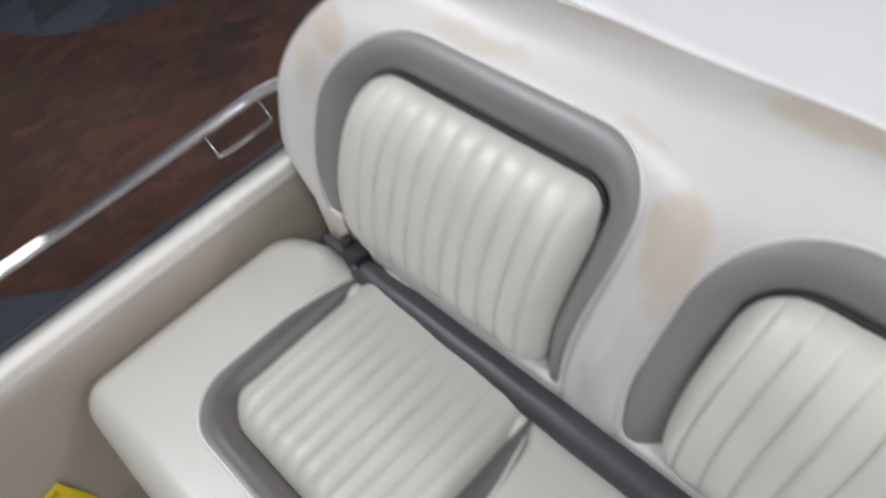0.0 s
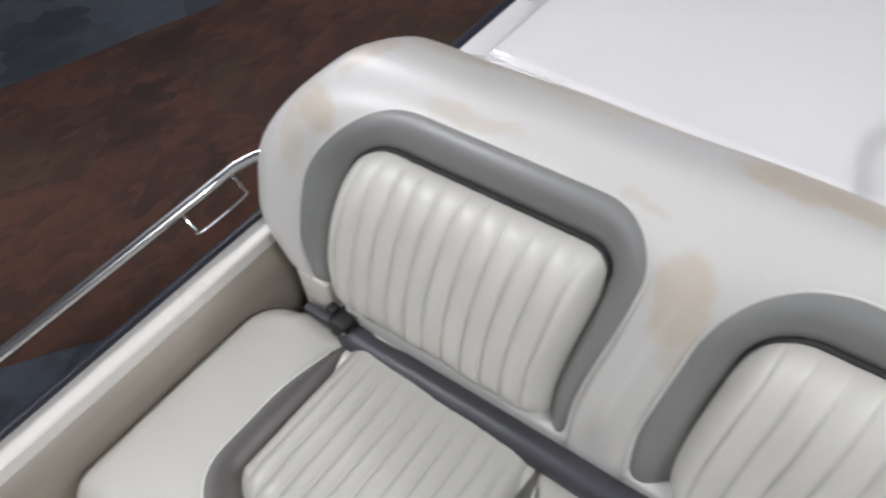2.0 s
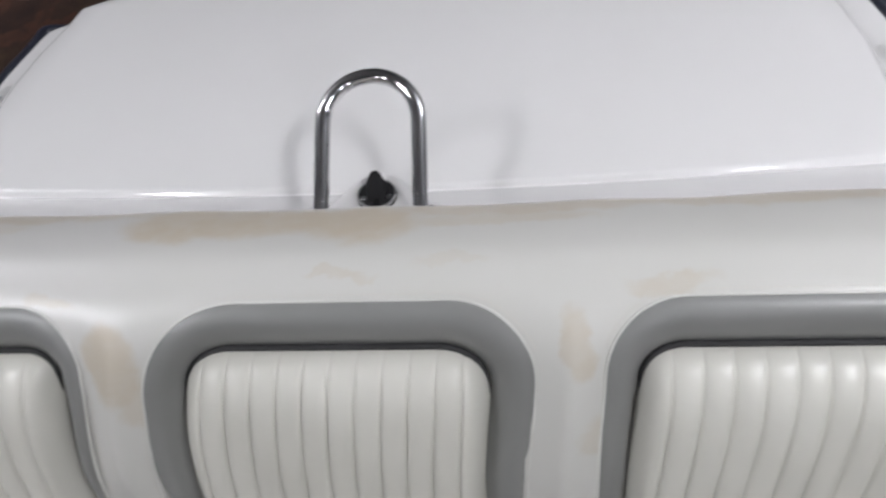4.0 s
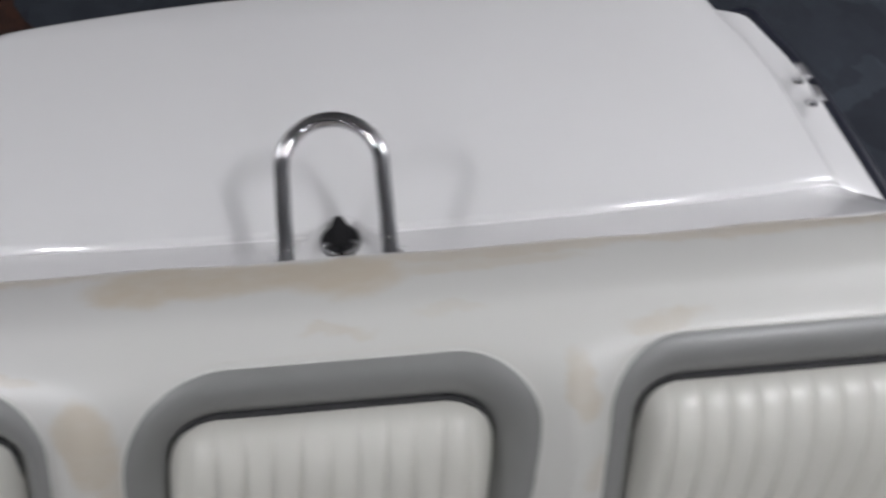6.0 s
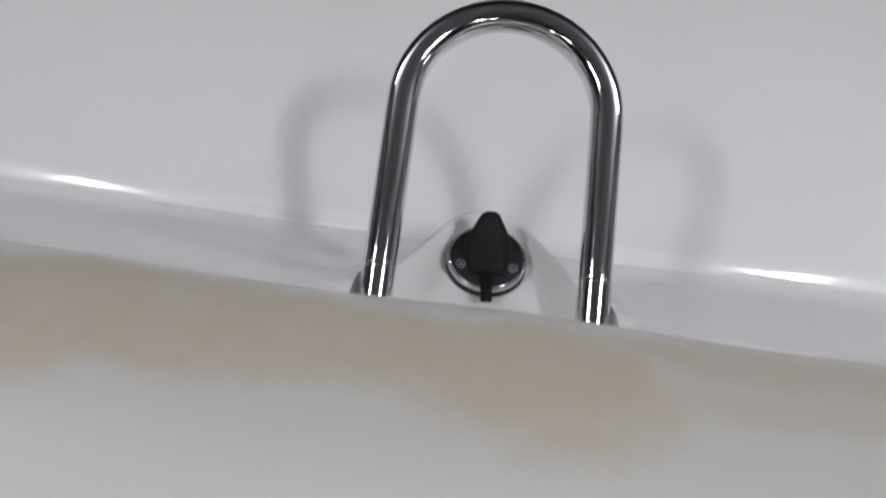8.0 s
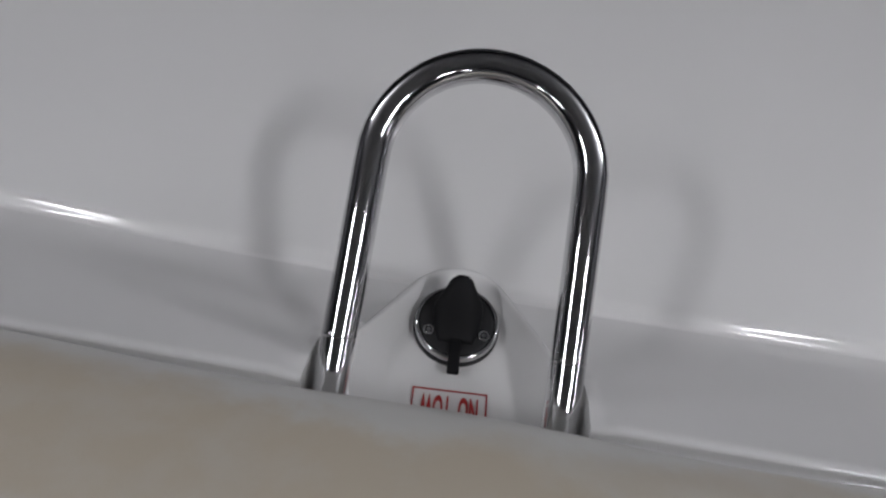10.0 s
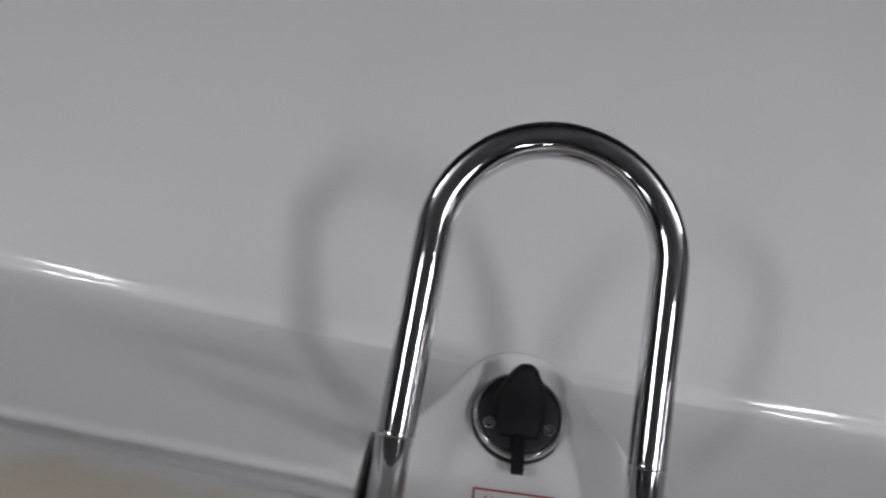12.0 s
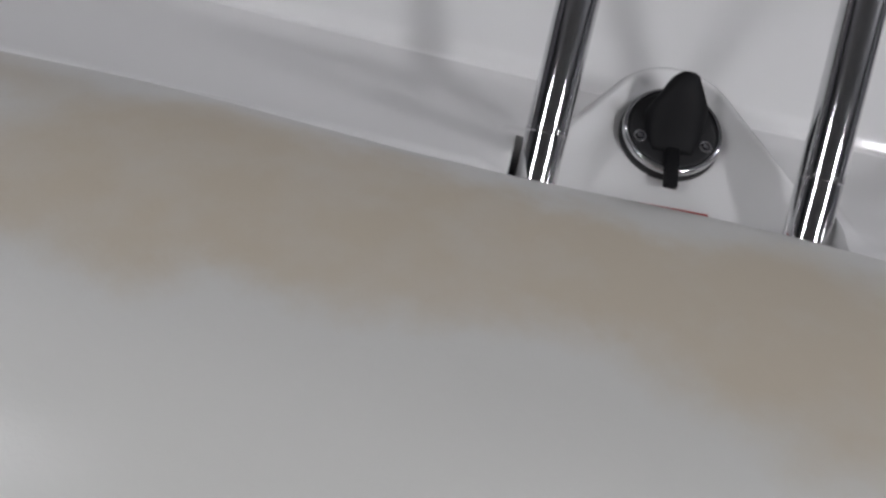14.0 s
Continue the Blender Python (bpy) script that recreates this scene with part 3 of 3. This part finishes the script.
# ---------------------------------------------------------------- cleats


def cleat(side):
    c = thing("deck_cleat", "bright chrome cleat of two T-shaped posts on the side deck", "cleat", (side * 1.222, 0.585, Z0 + GZ), "deck cleats")
    for dy in (-0.047, 0.047):
        p = part("post", lathe([(0.0145, 0.0), (0.0145, 0.003), (0.010, 0.006), (0.0075, 0.012), (0.007, 0.024), (0.0085, 0.031), (0.0, 0.032)], (0, dy, 0), (0, 0, 1), 20), CHROME, c, "waisted chrome post")
        part("horn", box((0.020, 0.066, 0.011), (side * 0.003, dy, 0.0345), 0.004, 3), LIT_CHROME, p, "flat chrome bar")
    return c


for side in (-1, 1):
    cleat(side)

# ---------------------------------------------------------------- grab rail
rail = thing("grab_rail", "polished stainless grab rail along the gunwale", "rail")
RX, RZ = -1.30, -0.080
line = [(RX, -2.6, RZ), (RX, -2.0, RZ), (RX, -1.4, RZ), (RX, -0.9, RZ), (RX, -0.55, RZ), (RX + 0.003, -0.46, RZ), (RX + 0.03, -0.395, RZ - 0.006), (-1.215, -0.36, RZ - 0.035), (-1.20, -0.355, -0.19)]
part("tube", tube(spline(line, 8), 0.0125, 18), CHROME, rail, "bent steel tube")
part("rear_foot", lathe([(0.028, 0), (0.028, 0.004), (0.013, 0.007)], (-1.20, -0.355, GZ), (0, 0, 1), 24), CHROME, rail)
for y in (-1.45, -2.4):
    part("stanchion", tube([(RX, y, RZ), (RX + 0.05, y, GZ)], 0.0105, 14), CHROME, rail)
clip = [(RX + 0.006, -0.49, RZ - 0.008), (RX + 0.03, -0.49, RZ - 0.035), (RX + 0.035, -0.50, RZ - 0.048), (RX + 0.035, -0.615, RZ - 0.048), (RX + 0.03, -0.625, RZ - 0.035), (RX + 0.006, -0.625, RZ - 0.008)]
part("wire_clip", tube(spline(clip, 5), 0.003, 8), CHROME, rail, "thin bent wire clip")

# ---------------------------------------------------------------- backrest
PROFILE = spline([(0, *p) for p in ((-0.520, -0.325), (-0.537, -0.300), (-0.535, -0.24), (-0.509, -0.134), (-0.470, -0.019), (-0.415, 0.093), (-0.355, 0.149),
                                    (-0.276, 0.169), (-0.195, 0.146), (-0.128, 0.113), (-0.0985, 0.0895), (-0.0815, 0.0655), (-0.077, 0.030), (-0.083, -0.05), (-0.084, -0.18), (-0.084, -0.325))], 14)
ARC = [0.0]
for a, b in zip(PROFILE, PROFILE[1:]):
    ARC.append(ARC[-1] + (b - a).length)
SHIFT = ARC[14] + 0.06     # so that s = 0.075 lies at the front's lower edge
CENTRE = Vector((0, -0.27, -0.07))
X0, X1 = 1.09, 1.25


def reach(s):
    """Where the backrest ends along its profile: the upper corners are cut off."""
    return 1.262 - 0.117 * step(0.30, 0.62, s) - 0.062 * step(0.2, 0.04, s)


def section(s):
    """The point and outward normal of the profile at a length along it."""
    s = min(max(s + SHIFT - 0.075, 0.0), ARC[-1] - 1e-4)
    lo, hi = 0, len(ARC) - 1
    while hi - lo > 1:
        mid = (lo + hi) // 2
        lo, hi = (mid, hi) if ARC[mid] <= s else (lo, mid)
    f = (s - ARC[lo]) / (ARC[hi] - ARC[lo])
    p = PROFILE[lo].lerp(PROFILE[hi], f)
    a, b = PROFILE[max(lo - 3, 0)], PROFILE[min(hi + 3, len(PROFILE) - 1)]
    d = (b - a).normalized()
    return p, Vector((0, -d.z, d.y))


def on_back(x, s, d=0.0):
    p, n = section(s)
    p = p + n * d
    over = max(0.0, (abs(x) - X0) / (X1 - X0))
    f = (1 - min(over, 1.0) ** 3.0) ** (1 / 3.0)
    q = CENTRE + (p - CENTRE) * f
    if abs(x) > 0.9:
        x = math.copysign(0.9 + (abs(x) - 0.9) * (reach(s) - 0.9) / (X1 - 0.9), x)
    return Vector((x, q.y, q.z))


S_MIN, S_MAX = 0.075 - SHIFT, ARC[-1] - SHIFT + 0.075
# each recess: outer edge left and right with its corner radii, then the pad's
SEATS = ((-1.066, -0.408, 0.21, 0.105, -0.995, -0.466, 0.095, 0.048), (-0.305, 0.316, 0.165, 0.128, -0.250, 0.250, 0.08, 0.08), (0.420, 1.066, 0.115, 0.21, 0.472, 0.995, 0.06, 0.095))
# how far each recess, and its pad, draws in at the foot: left and right
CUTS = ((0.004, 0.028, 0.0, 0.010), (-0.018, 0.0, -0.012, 0.0), (0.008, 0.004, 0.004, 0.0))
SLIP = 0.022          # the cover sits a little askew: its foot has slipped sideways
TOP, PTOP = 0.520, 0.438          # upper edges of recess and pad
S_LOW = 0.045


def taper(s):
    """The recess narrows towards its foot."""
    return step(0.45, 0.12, s)


def arch_line(lo, hi, top, r_lo, r_hi, low, cuts=(0.0, 0.0), n=16):
    """The outline of a recess, from the lower left round the top to the lower right, in (x, s)."""
    pts = [(lo, low + (top - r_lo - low) * k / 14) for k in range(14)]
    pts += [(lo + r_lo - r_lo * math.cos(math.pi / 2 * k / n), top - r_lo + r_lo * math.sin(math.pi / 2 * k / n)) for k in range(n + 1)]
    pts += [(lo + r_lo + (hi - r_hi - lo - r_lo) * k / 11, top) for k in range(1, 11)]
    pts += [(hi - r_hi + r_hi * math.sin(math.pi / 2 * k / n), top - r_hi + r_hi * math.cos(math.pi / 2 * k / n)) for k in range(n + 1)]
    pts += [(hi, low + (top - r_hi - low) * k / 14) for k in reversed(range(14))]
    return [(x + (cuts[0] - SLIP if x < (lo + hi) / 2 else -cuts[1] - SLIP) * taper(s), s) for x, s in pts]


def inside(x, s, lo, hi, top, r_lo, r_hi, cuts):
    """How deep (x, s) lies inside an outline (negative: outside)."""
    lo, hi = lo + (cuts[0] - SLIP) * taper(s), hi - (cuts[1] + SLIP) * taper(s)
    if s > top - r_lo and x < lo + r_lo:
        return r_lo - math.hypot(x - lo - r_lo, s - top + r_lo)
    if s > top - r_hi and x > hi - r_hi:
        return r_hi - math.hypot(x - hi + r_hi, s - top + r_hi)
    return min(x - lo, hi - x, top - s)


def tuck(x, s):
    """How far the cover is cut back over the end blocks."""
    return 0.04 * step(0.088, 0.062, s) * step(0.985, 1.005, abs(x))


back = thing("backrest", "scuffed white vinyl bench backrest, three ribbed pads in grey bands", "backrest")
NX, NS = 300, 210
xs = []
for i in range(NX + 1):
    v = -1 + 2 * i / NX
    xs.append(math.copysign(X1 * (1 - (1 - abs(v)) ** 1.25), v))
rows = []
for j in range(NS + 1):
    s = S_MIN + (S_MAX - S_MIN) * j / NS
    row = []
    for x in xs:
        dep = max(inside(x, s, q[0], q[1], TOP, q[2], q[3], c) for q, c in zip(SEATS, CUTS))
        d = -0.075 * step(0.004, 0.03, dep) * step(0.058, 0.092, s)
        puff = 0.026 * step(0.0, 0.075, -dep) * step(0.06, 0.2, s) * step(0.56, 0.3, s) + 0.004 * math.sin(x * 3.1 + 0.7) * math.sin(s * 7.0) + 0.0018 * math.sin(x * 17 + s * 9) * step(0.5, 0.7, s)
        row.append(on_back(x, s, d + puff - tuck(x, s)))
    rows.append(row)
bm = bmesh.new()
quads(bm, rows, close_v=True)
bmesh.ops.remove_doubles(bm, verts=bm.verts, dist=1e-5)
part("body", bm, VINYL, back, "scuffed white vinyl body")


def band(outer, inner):
    rows = []
    n = len(outer)
    for i, (o, q) in enumerate(zip(outer, inner)):
        end = min(i, n - 1 - i) / 10
        row = []
        for k in range(11):
            w = k / 10
            u, s = o[0] + (q[0] - o[0]) * w, o[1] + (q[1] - o[1]) * w
            d = 0.003 - 0.05 * (0.4 + 0.6 * step(0.14, 0.34, s)) * w**1.6 + 0.010 * math.sin(math.pi * w)
            d -= 0.012 * max(0.0, 1 - end)
            row.append(on_back(u, s, d - tuck(u, s)))
        rows.append(row)
    bm = bmesh.new()
    quads(bm, rows)
    return bm


def pad(lo, hi, r_lo, r_hi, cuts, foot, ribs=12):
    """A stuffed pad with sewn ribs."""
    nu, nv = ribs * 12, 56
    rows = []
    for i in range(nu + 1):
        f = i / 12 % 1.0
        x = lo + (hi - lo) * (i // 12 + 0.4 * f + 0.6 * (0.5 - 0.5 * math.cos(math.pi * f))) / ribs
        over, r = (max(0.0, (lo + r_lo - x) / r_lo), r_lo) if x < (lo + hi) / 2 else (max(0.0, (x - hi + r_hi) / r_hi), r_hi)
        top = PTOP - r * (1 - math.sqrt(max(0.0, 1 - over * over)))
        row = []
        for j in range(nv + 1):
            s = foot + (top - foot) * (1 - (1 - j / nv) ** 1.6)
            e, e_top = max(0.0, min(x - lo, hi - x)), max(0.0, top - s)
            lift = math.sqrt(1 - (1 - min(1.0, e / 0.05)) ** 2) * (1 - (1 - min(1.0, e_top / 0.15)) ** 2.6) ** 0.5
            phase = (x - lo) / (hi - lo) * ribs
            rib = abs(math.sin(math.pi * phase)) ** 0.31
            lift *= 0.35 + 0.65 * math.sqrt(1 - (1 - min(1.0, (s - foot) / 0.03)) ** 2)
            wav = 0.0013 * math.sin(s * 31 + 2.1 * math.floor(phase) + lo * 5)
            d = -0.05 + 0.072 * lift + (0.0088 * (rib - 1) + wav * rib) * (0.25 + 0.75 * lift) + 0.008 * math.sin(math.pi * min(1, max(0, (s - 0.05) / 0.4)))
            w = (x - lo) / (hi - lo)
            row.append(on_back(x + (cuts[0] * (1 - w) - cuts[1] * w - SLIP) * taper(s), s, d - 0.006 * step(foot + 0.06, foot, s)))
        rows.append(row)
    bm = bmesh.new()
    quads(bm, rows)
    return bm


for (lo, hi, r_lo, r_hi, plo, phi, pr_lo, pr_hi), cuts in zip(SEATS, CUTS):
    outer = arch_line(lo, hi, TOP, r_lo, r_hi, S_LOW, cuts)
    inner = arch_line(plo + 0.004, phi - 0.004, PTOP - 0.004, pr_lo, pr_hi, S_LOW - 0.02, cuts[2:])
    wide = arch_line(lo - 0.002, hi + 0.002, TOP + 0.002, r_lo + 0.002, r_hi + 0.002, S_LOW, cuts)
    sewn = arch_line(lo - 0.012, hi + 0.012, TOP + 0.012, r_lo + 0.012, r_hi + 0.012, S_LOW, cuts)
    b = part("grey_band", band(outer, inner), GREY, back, "smooth grey vinyl band")
    part("welt", tube([on_back(x, s, 0.0022 - tuck(x, s)) for x, s in wide], 0.0024, 8), WELT, b, "white welt round the band")
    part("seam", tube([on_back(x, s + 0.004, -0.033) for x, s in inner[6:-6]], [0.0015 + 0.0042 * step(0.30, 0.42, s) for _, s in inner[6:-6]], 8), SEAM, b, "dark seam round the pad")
    part("ribbed_pad", pad(plo, phi, pr_lo, pr_hi, cuts[2:], 0.070), PAD, back, "ribbed white vinyl pad")
    dots = bmesh.new()
    for i in range(4, len(sewn) - 4):
        (xa, sa), (xb, sb) = sewn[i], sewn[i + 1]
        for f in (0.0, 0.33, 0.66):
            p = on_back(xa + (xb - xa) * f, sa + (sb - sa) * f, 0.0008)
            q = on_back(xa + (xb - xa) * (f + 0.16), sa + (sb - sa) * (f + 0.16), 0.0008)
            if (q - p).length > 1e-5:
                tube([p, q], 0.0006, 4, dots)
    tagged(part("stitching", dots, CREAM, back), kind="stuff")

# lower board of the backrest, and the grey roll in front of it
# first an unseen board, added to throw light onto hatch lip and tow bar
part("bounce_board", box((2.1, 0.006, 0.3), (0, -0.0805, -0.16), 0.002), CREAM, back, "unseen cream board added to bounce light")
part("lower_board", box((2.06, 0.02, 0.07), (0, -0.510, -0.335), 0.006, 3), PAD, back, "plain white vinyl board under the pads")
for side in (-1, 1):
    part("end_block", box((0.09, 0.05, 0.13), (side * 1.066, -0.508, -0.295), 0.006), CREAM, back, "cream end block")

def seat_roll(x0, x1):
    """A stuffed vinyl roll with rounded ends; the pair bows up a little amidships."""
    r = thing("seat_roll", "dark grey vinyl roll in the gap between seat and backrest", "bolster", group="seat rolls")
    pts, rad = [], []
    for k in range(41):
        x = x0 + (x1 - x0) * k / 40
        e = min(x - x0, x1 - x) / 0.05
        rad.append(0.031 * (0.55 + 0.45 * math.sqrt(max(0.0, 1 - (1 - min(1.0, e)) ** 2))) + 0.0003 * math.sin(k * 1.1))
        pts.append((x, -0.562 + 0.0006 * math.sin(k * 0.9), -0.318 + 0.02 * (1 - min(1.0, abs(x) / 0.9) ** 2)))
    part("cover", tube(pts, rad, 20), BARV, r, "dark grey vinyl")
    return r


roll = seat_roll(-0.975, -0.062)
part("end_strap", box((0.10, 0.022, 0.016), (-1.04, -0.552, -0.322), 0.005), BARV, roll)
seat_roll(0.095, 0.985)

latch = thing("seat_latch", "black plastic hinge latch with a bright screw beside the roll", "latch", (-0.972, -0.548, Z0 - 0.298))
part("bracket", box((0.046, 0.05, 0.072), (0.004, -0.004, -0.008), 0.007), BLACK, latch)
part("hook", box((0.024, 0.024, 0.05), (-0.026, -0.002, 0.014), 0.006), BLACK, latch)
part("screw", lathe([(0.0045, 0), (0.0045, 0.003), (0.0, 0.004)], (0.022, -0.026, 0.01), (0.2, -1, 0.6), 12), CHROME, latch)
part("pin", tube([(0.01, 0.01, 0.03), (0.04, 0.01, 0.03)], 0.0045, 10), CHROME, latch)

plate = thing("hinge_plate", "small white plastic hinge plate with dark screws on the backrest foot", "plate", (0.030, -0.556, Z0 - 0.188))
plate.rotation_euler = (radians(-14), 0, radians(2))
part("body", box((0.14, 0.012, 0.05), (0, 0, 0), 0.003), WELT, plate)
for dx, dz in ((-0.012, 0.014), (0.008, 0.004)):
    part("screw", lathe([(0.004, 0), (0.004, 0.002), (0.0, 0.003)], (dx, -0.006, dz), (0, -1, 0.2), 12), BLACK, plate)

# ---------------------------------------------------------------- seat cushion
SX, SYB, SYF, SZ = 1.20, -0.555, -1.13, -0.306
IN_HALF, IN_F, IN_C = 0.27, -0.995, 0.11
INSERTS = (-0.708, 0.0, 0.708)


def seat_depth(u, y):
    """Depth inside an insert's outer edge; open towards the backrest."""
    u = abs(u)
    if y < IN_F + IN_C and u > IN_HALF - IN_C:
        return IN_C - math.hypot(u - IN_HALF + IN_C, y - IN_F - IN_C)
    return min(IN_HALF - u, y - IN_F)


def seat_top(x, y):
    e = min(SX - abs(x), y - SYF, (SYB - y) + 0.01)
    r = 0.065
    cx, cy = SX - abs(x), y - SYF
    if cx < r and cy < r:
        e = r - math.hypot(r - cx, r - cy)
    rb = 0.11
    if cx < rb and SYB - y < rb:
        e = min(e, rb - math.hypot(rb - cx, rb - (SYB - y)))
    e = max(0.0, min(1.0, e / r))
    return SZ - 0.085 * (1 - math.sqrt(1 - (1 - e) ** 2)) + 0.004 * math.sin(x * 4 + 1) * math.sin(y * 6)


seat = thing("bench_seat", "white vinyl bench seat cushion with ribbed inserts in grey bands", "seat")
nx, ny = 240, 70
rows = []
for j in range(ny + 1):
    y = SYF + (SYB - SYF) * (0.5 - 0.5 * math.cos(math.pi * j / ny))
    row = []
    for i in range(nx + 1):
        v = -1 + 2 * i / nx
        x = math.copysign(SX * (1 - (1 - abs(v)) ** 1.3), v)
        r = 0.065
        px, py = x, y
        cx, cy = SX - abs(x), y - SYF
        cb, rb = SYB - y, 0.11
        if cx < rb and cb < rb and math.hypot(rb - cx, rb - cb) > rb:
            k = math.hypot(rb - cx, rb - cb)
            px, py = math.copysign(SX - rb + (rb - cx) * rb / k, x), SYB - rb + (rb - cb) * rb / k
        if cx < r and cy < r:
            k = math.hypot(r - cx, r - cy)
            if k > r:
                px, py = math.copysign(SX - r + (r - cx) * r / k, x), SYF + r - (r - cy) * r / k
        dep = max(seat_depth(px - c, py) for c in INSERTS)
        row.append((px, py, seat_top(px, py) - 0.042 * step(0.004, 0.03, dep) * step(SYB - 0.02, SYB - 0.16, py)))
    rows.append(row)
low = [[(p[0] * 0.99, min(SYB, max(SYF + 0.006, p[1])), SZ - 0.15) for p in rows[0]], [(p[0] * 0.99, p[1], SZ - 0.15) for p in rows[-1]]]
bm = bmesh.new()
quads(bm, [low[0]] + rows + [low[1]])
for side in (0, -1):
    edge = [r[side] for r in rows]
    quads(bm, [edge, [(p[0] * 0.995, p[1], SZ - 0.15) for p in edge]])
bmesh.ops.remove_doubles(bm, verts=bm.verts, dist=1e-4)
part("body", bm, SEATV_SHADED, seat, "plain white vinyl body, shade put into its colour")


def seat_line(half, front, corner, back_y):
    pts = [(-half, back_y + (front + corner - back_y) * k / 12) for k in range(12)]
    for k in range(13):
        a = math.pi + math.pi / 2 * k / 12
        pts.append((-half + corner + corner * math.cos(a), front + corner + corner * math.sin(a)))
    pts += [(-half + corner + (half - corner) * k / 5, front) for k in range(1, 6)]
    return pts + [(-u, y) for u, y in reversed(pts[:-1])]


S_OUT = seat_line(IN_HALF, IN_F, IN_C, SYB - 0.012)
S_IN = seat_line(0.212, IN_F + 0.062, 0.075, SYB - 0.012)


def narrowing(i):
    """The band thins out towards its two ends at the roll."""
    return 1 - 0.75 * max(0.0, 1 - min(i, len(S_OUT) - 1 - i) / 7) ** 1.5


def seat_band(c):
    rows = []
    for i, (o, q) in enumerate(zip(S_OUT, S_IN)):
        thin = narrowing(i)
        row = []
        for k in range(9):
            w = k / 8
            x, y = q[0] + (o[0] - q[0]) * (1 - w) * thin + c, q[1] + (o[1] - q[1]) * (1 - w) * thin
            row.append((x, y, seat_top(x, y) + 0.003 - 0.036 * w**1.5 + 0.006 * math.sin(math.pi * w)))
        rows.append(row)
    bm = bmesh.new()
    quads(bm, rows)
    return bm


def seat_pad(c, ribs=12):
    nu, nv = ribs * 10, 40
    half, corner, front, rear_y = 0.222, 0.078, IN_F + 0.056, SYB + 0.04
    rows = []
    for i in range(nu + 1):
        f = i / 10 % 1.0
        u = -half + 2 * half * (i // 10 + 0.4 * f + 0.6 * (0.5 - 0.5 * math.cos(math.pi * f))) / ribs
        over = max(0.0, (abs(u) - (half - corner)) / corner)
        fy = front + corner * (1 - math.sqrt(max(0.0, 1 - over * over)))
        row = []
        for j in range(nv + 1):
            v = 0.5 - 0.5 * math.cos(math.pi * j / nv)
            y = fy + (rear_y - fy) * v
            e = min(half - abs(u), y - fy, (rear_y - y) * 1.4)
            lift = math.sqrt(1 - (1 - min(1.0, max(0.0, e) / 0.05)) ** 2)
            phase = (u + half) / (2 * half) * ribs
            rib = abs(math.sin(math.pi * phase)) ** 0.33
            wav = 0.001 * math.sin(y * 29 + 1.7 * math.floor(phase) + c * 3)
            row.append((c + u, y, SZ - 0.036 + 0.05 * lift + (0.0082 * (rib - 1) + wav * rib) * (0.25 + 0.75 * lift) * step(0.055, 0.135, rear_y - y)))
        rows.append(row)
    bm = bmesh.new()
    quads(bm, rows)
    return bm


for c in INSERTS:
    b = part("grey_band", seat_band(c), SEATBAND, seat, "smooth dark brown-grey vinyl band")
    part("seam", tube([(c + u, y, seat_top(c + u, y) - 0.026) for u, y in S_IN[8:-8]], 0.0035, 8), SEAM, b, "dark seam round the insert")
    edge = [(q[0] + (o[0] - q[0]) * narrowing(i), q[1] + (o[1] - q[1]) * narrowing(i)) for i, (o, q) in enumerate(zip(S_OUT, S_IN))]
    part("welt", tube([(c + u * 1.006, y - 0.002, seat_top(c + u, y) + 0.002) for u, y in edge[2:-2]], 0.0024, 8), WELT, b, "white welt")
    part("ribbed_insert", seat_pad(c), SEATV_SHADED, seat, "ribbed white vinyl insert, shade put into its colour")
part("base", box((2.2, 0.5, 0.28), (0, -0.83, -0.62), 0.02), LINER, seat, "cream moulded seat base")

# ---------------------------------------------------------------- hang tags on the cockpit side
WX = -1.17


def tag(y, z, w, h, tilt, body, text):
    t = thing("hang_tag", text, "tag", (WX, y, Z0 + z), "hang tags")
    t.rotation_euler = (radians(tilt), 0, 0)
    part("card", box((0.002, w, h), (0, 0, 0), 0.0006), body, t)
    return t


t1 = tag(-1.292, -0.548, 0.085, 0.12, 12, YELLOW, "yellow printed card tag on the cream cockpit side")
for k, (w, z) in enumerate(((0.05, 0.045), (0.042, 0.034))):
    part("print_bar", box((0.0006, w, 0.006), (0.0014, 0.004, z)), INK, t1, "dark illegible print", smooth=False)
t2 = tag(-1.385, -0.523, 0.07, 0.1, 12, CARD, "grey printed card tag beside the yellow one")
part("print_bar", box((0.0006, 0.05, 0.012), (0.0014, 0, 0.02)), BLACK, t2, "dark illegible print", smooth=False)
t3 = tag(-1.395, -0.448, 0.07, 0.05, 12, YELLOW, "small yellow card tag above the grey one")
part("print_bar", box((0.0006, 0.04, 0.005), (0.0014, 0, 0.0)), INK, t3, "dark illegible print", smooth=False)
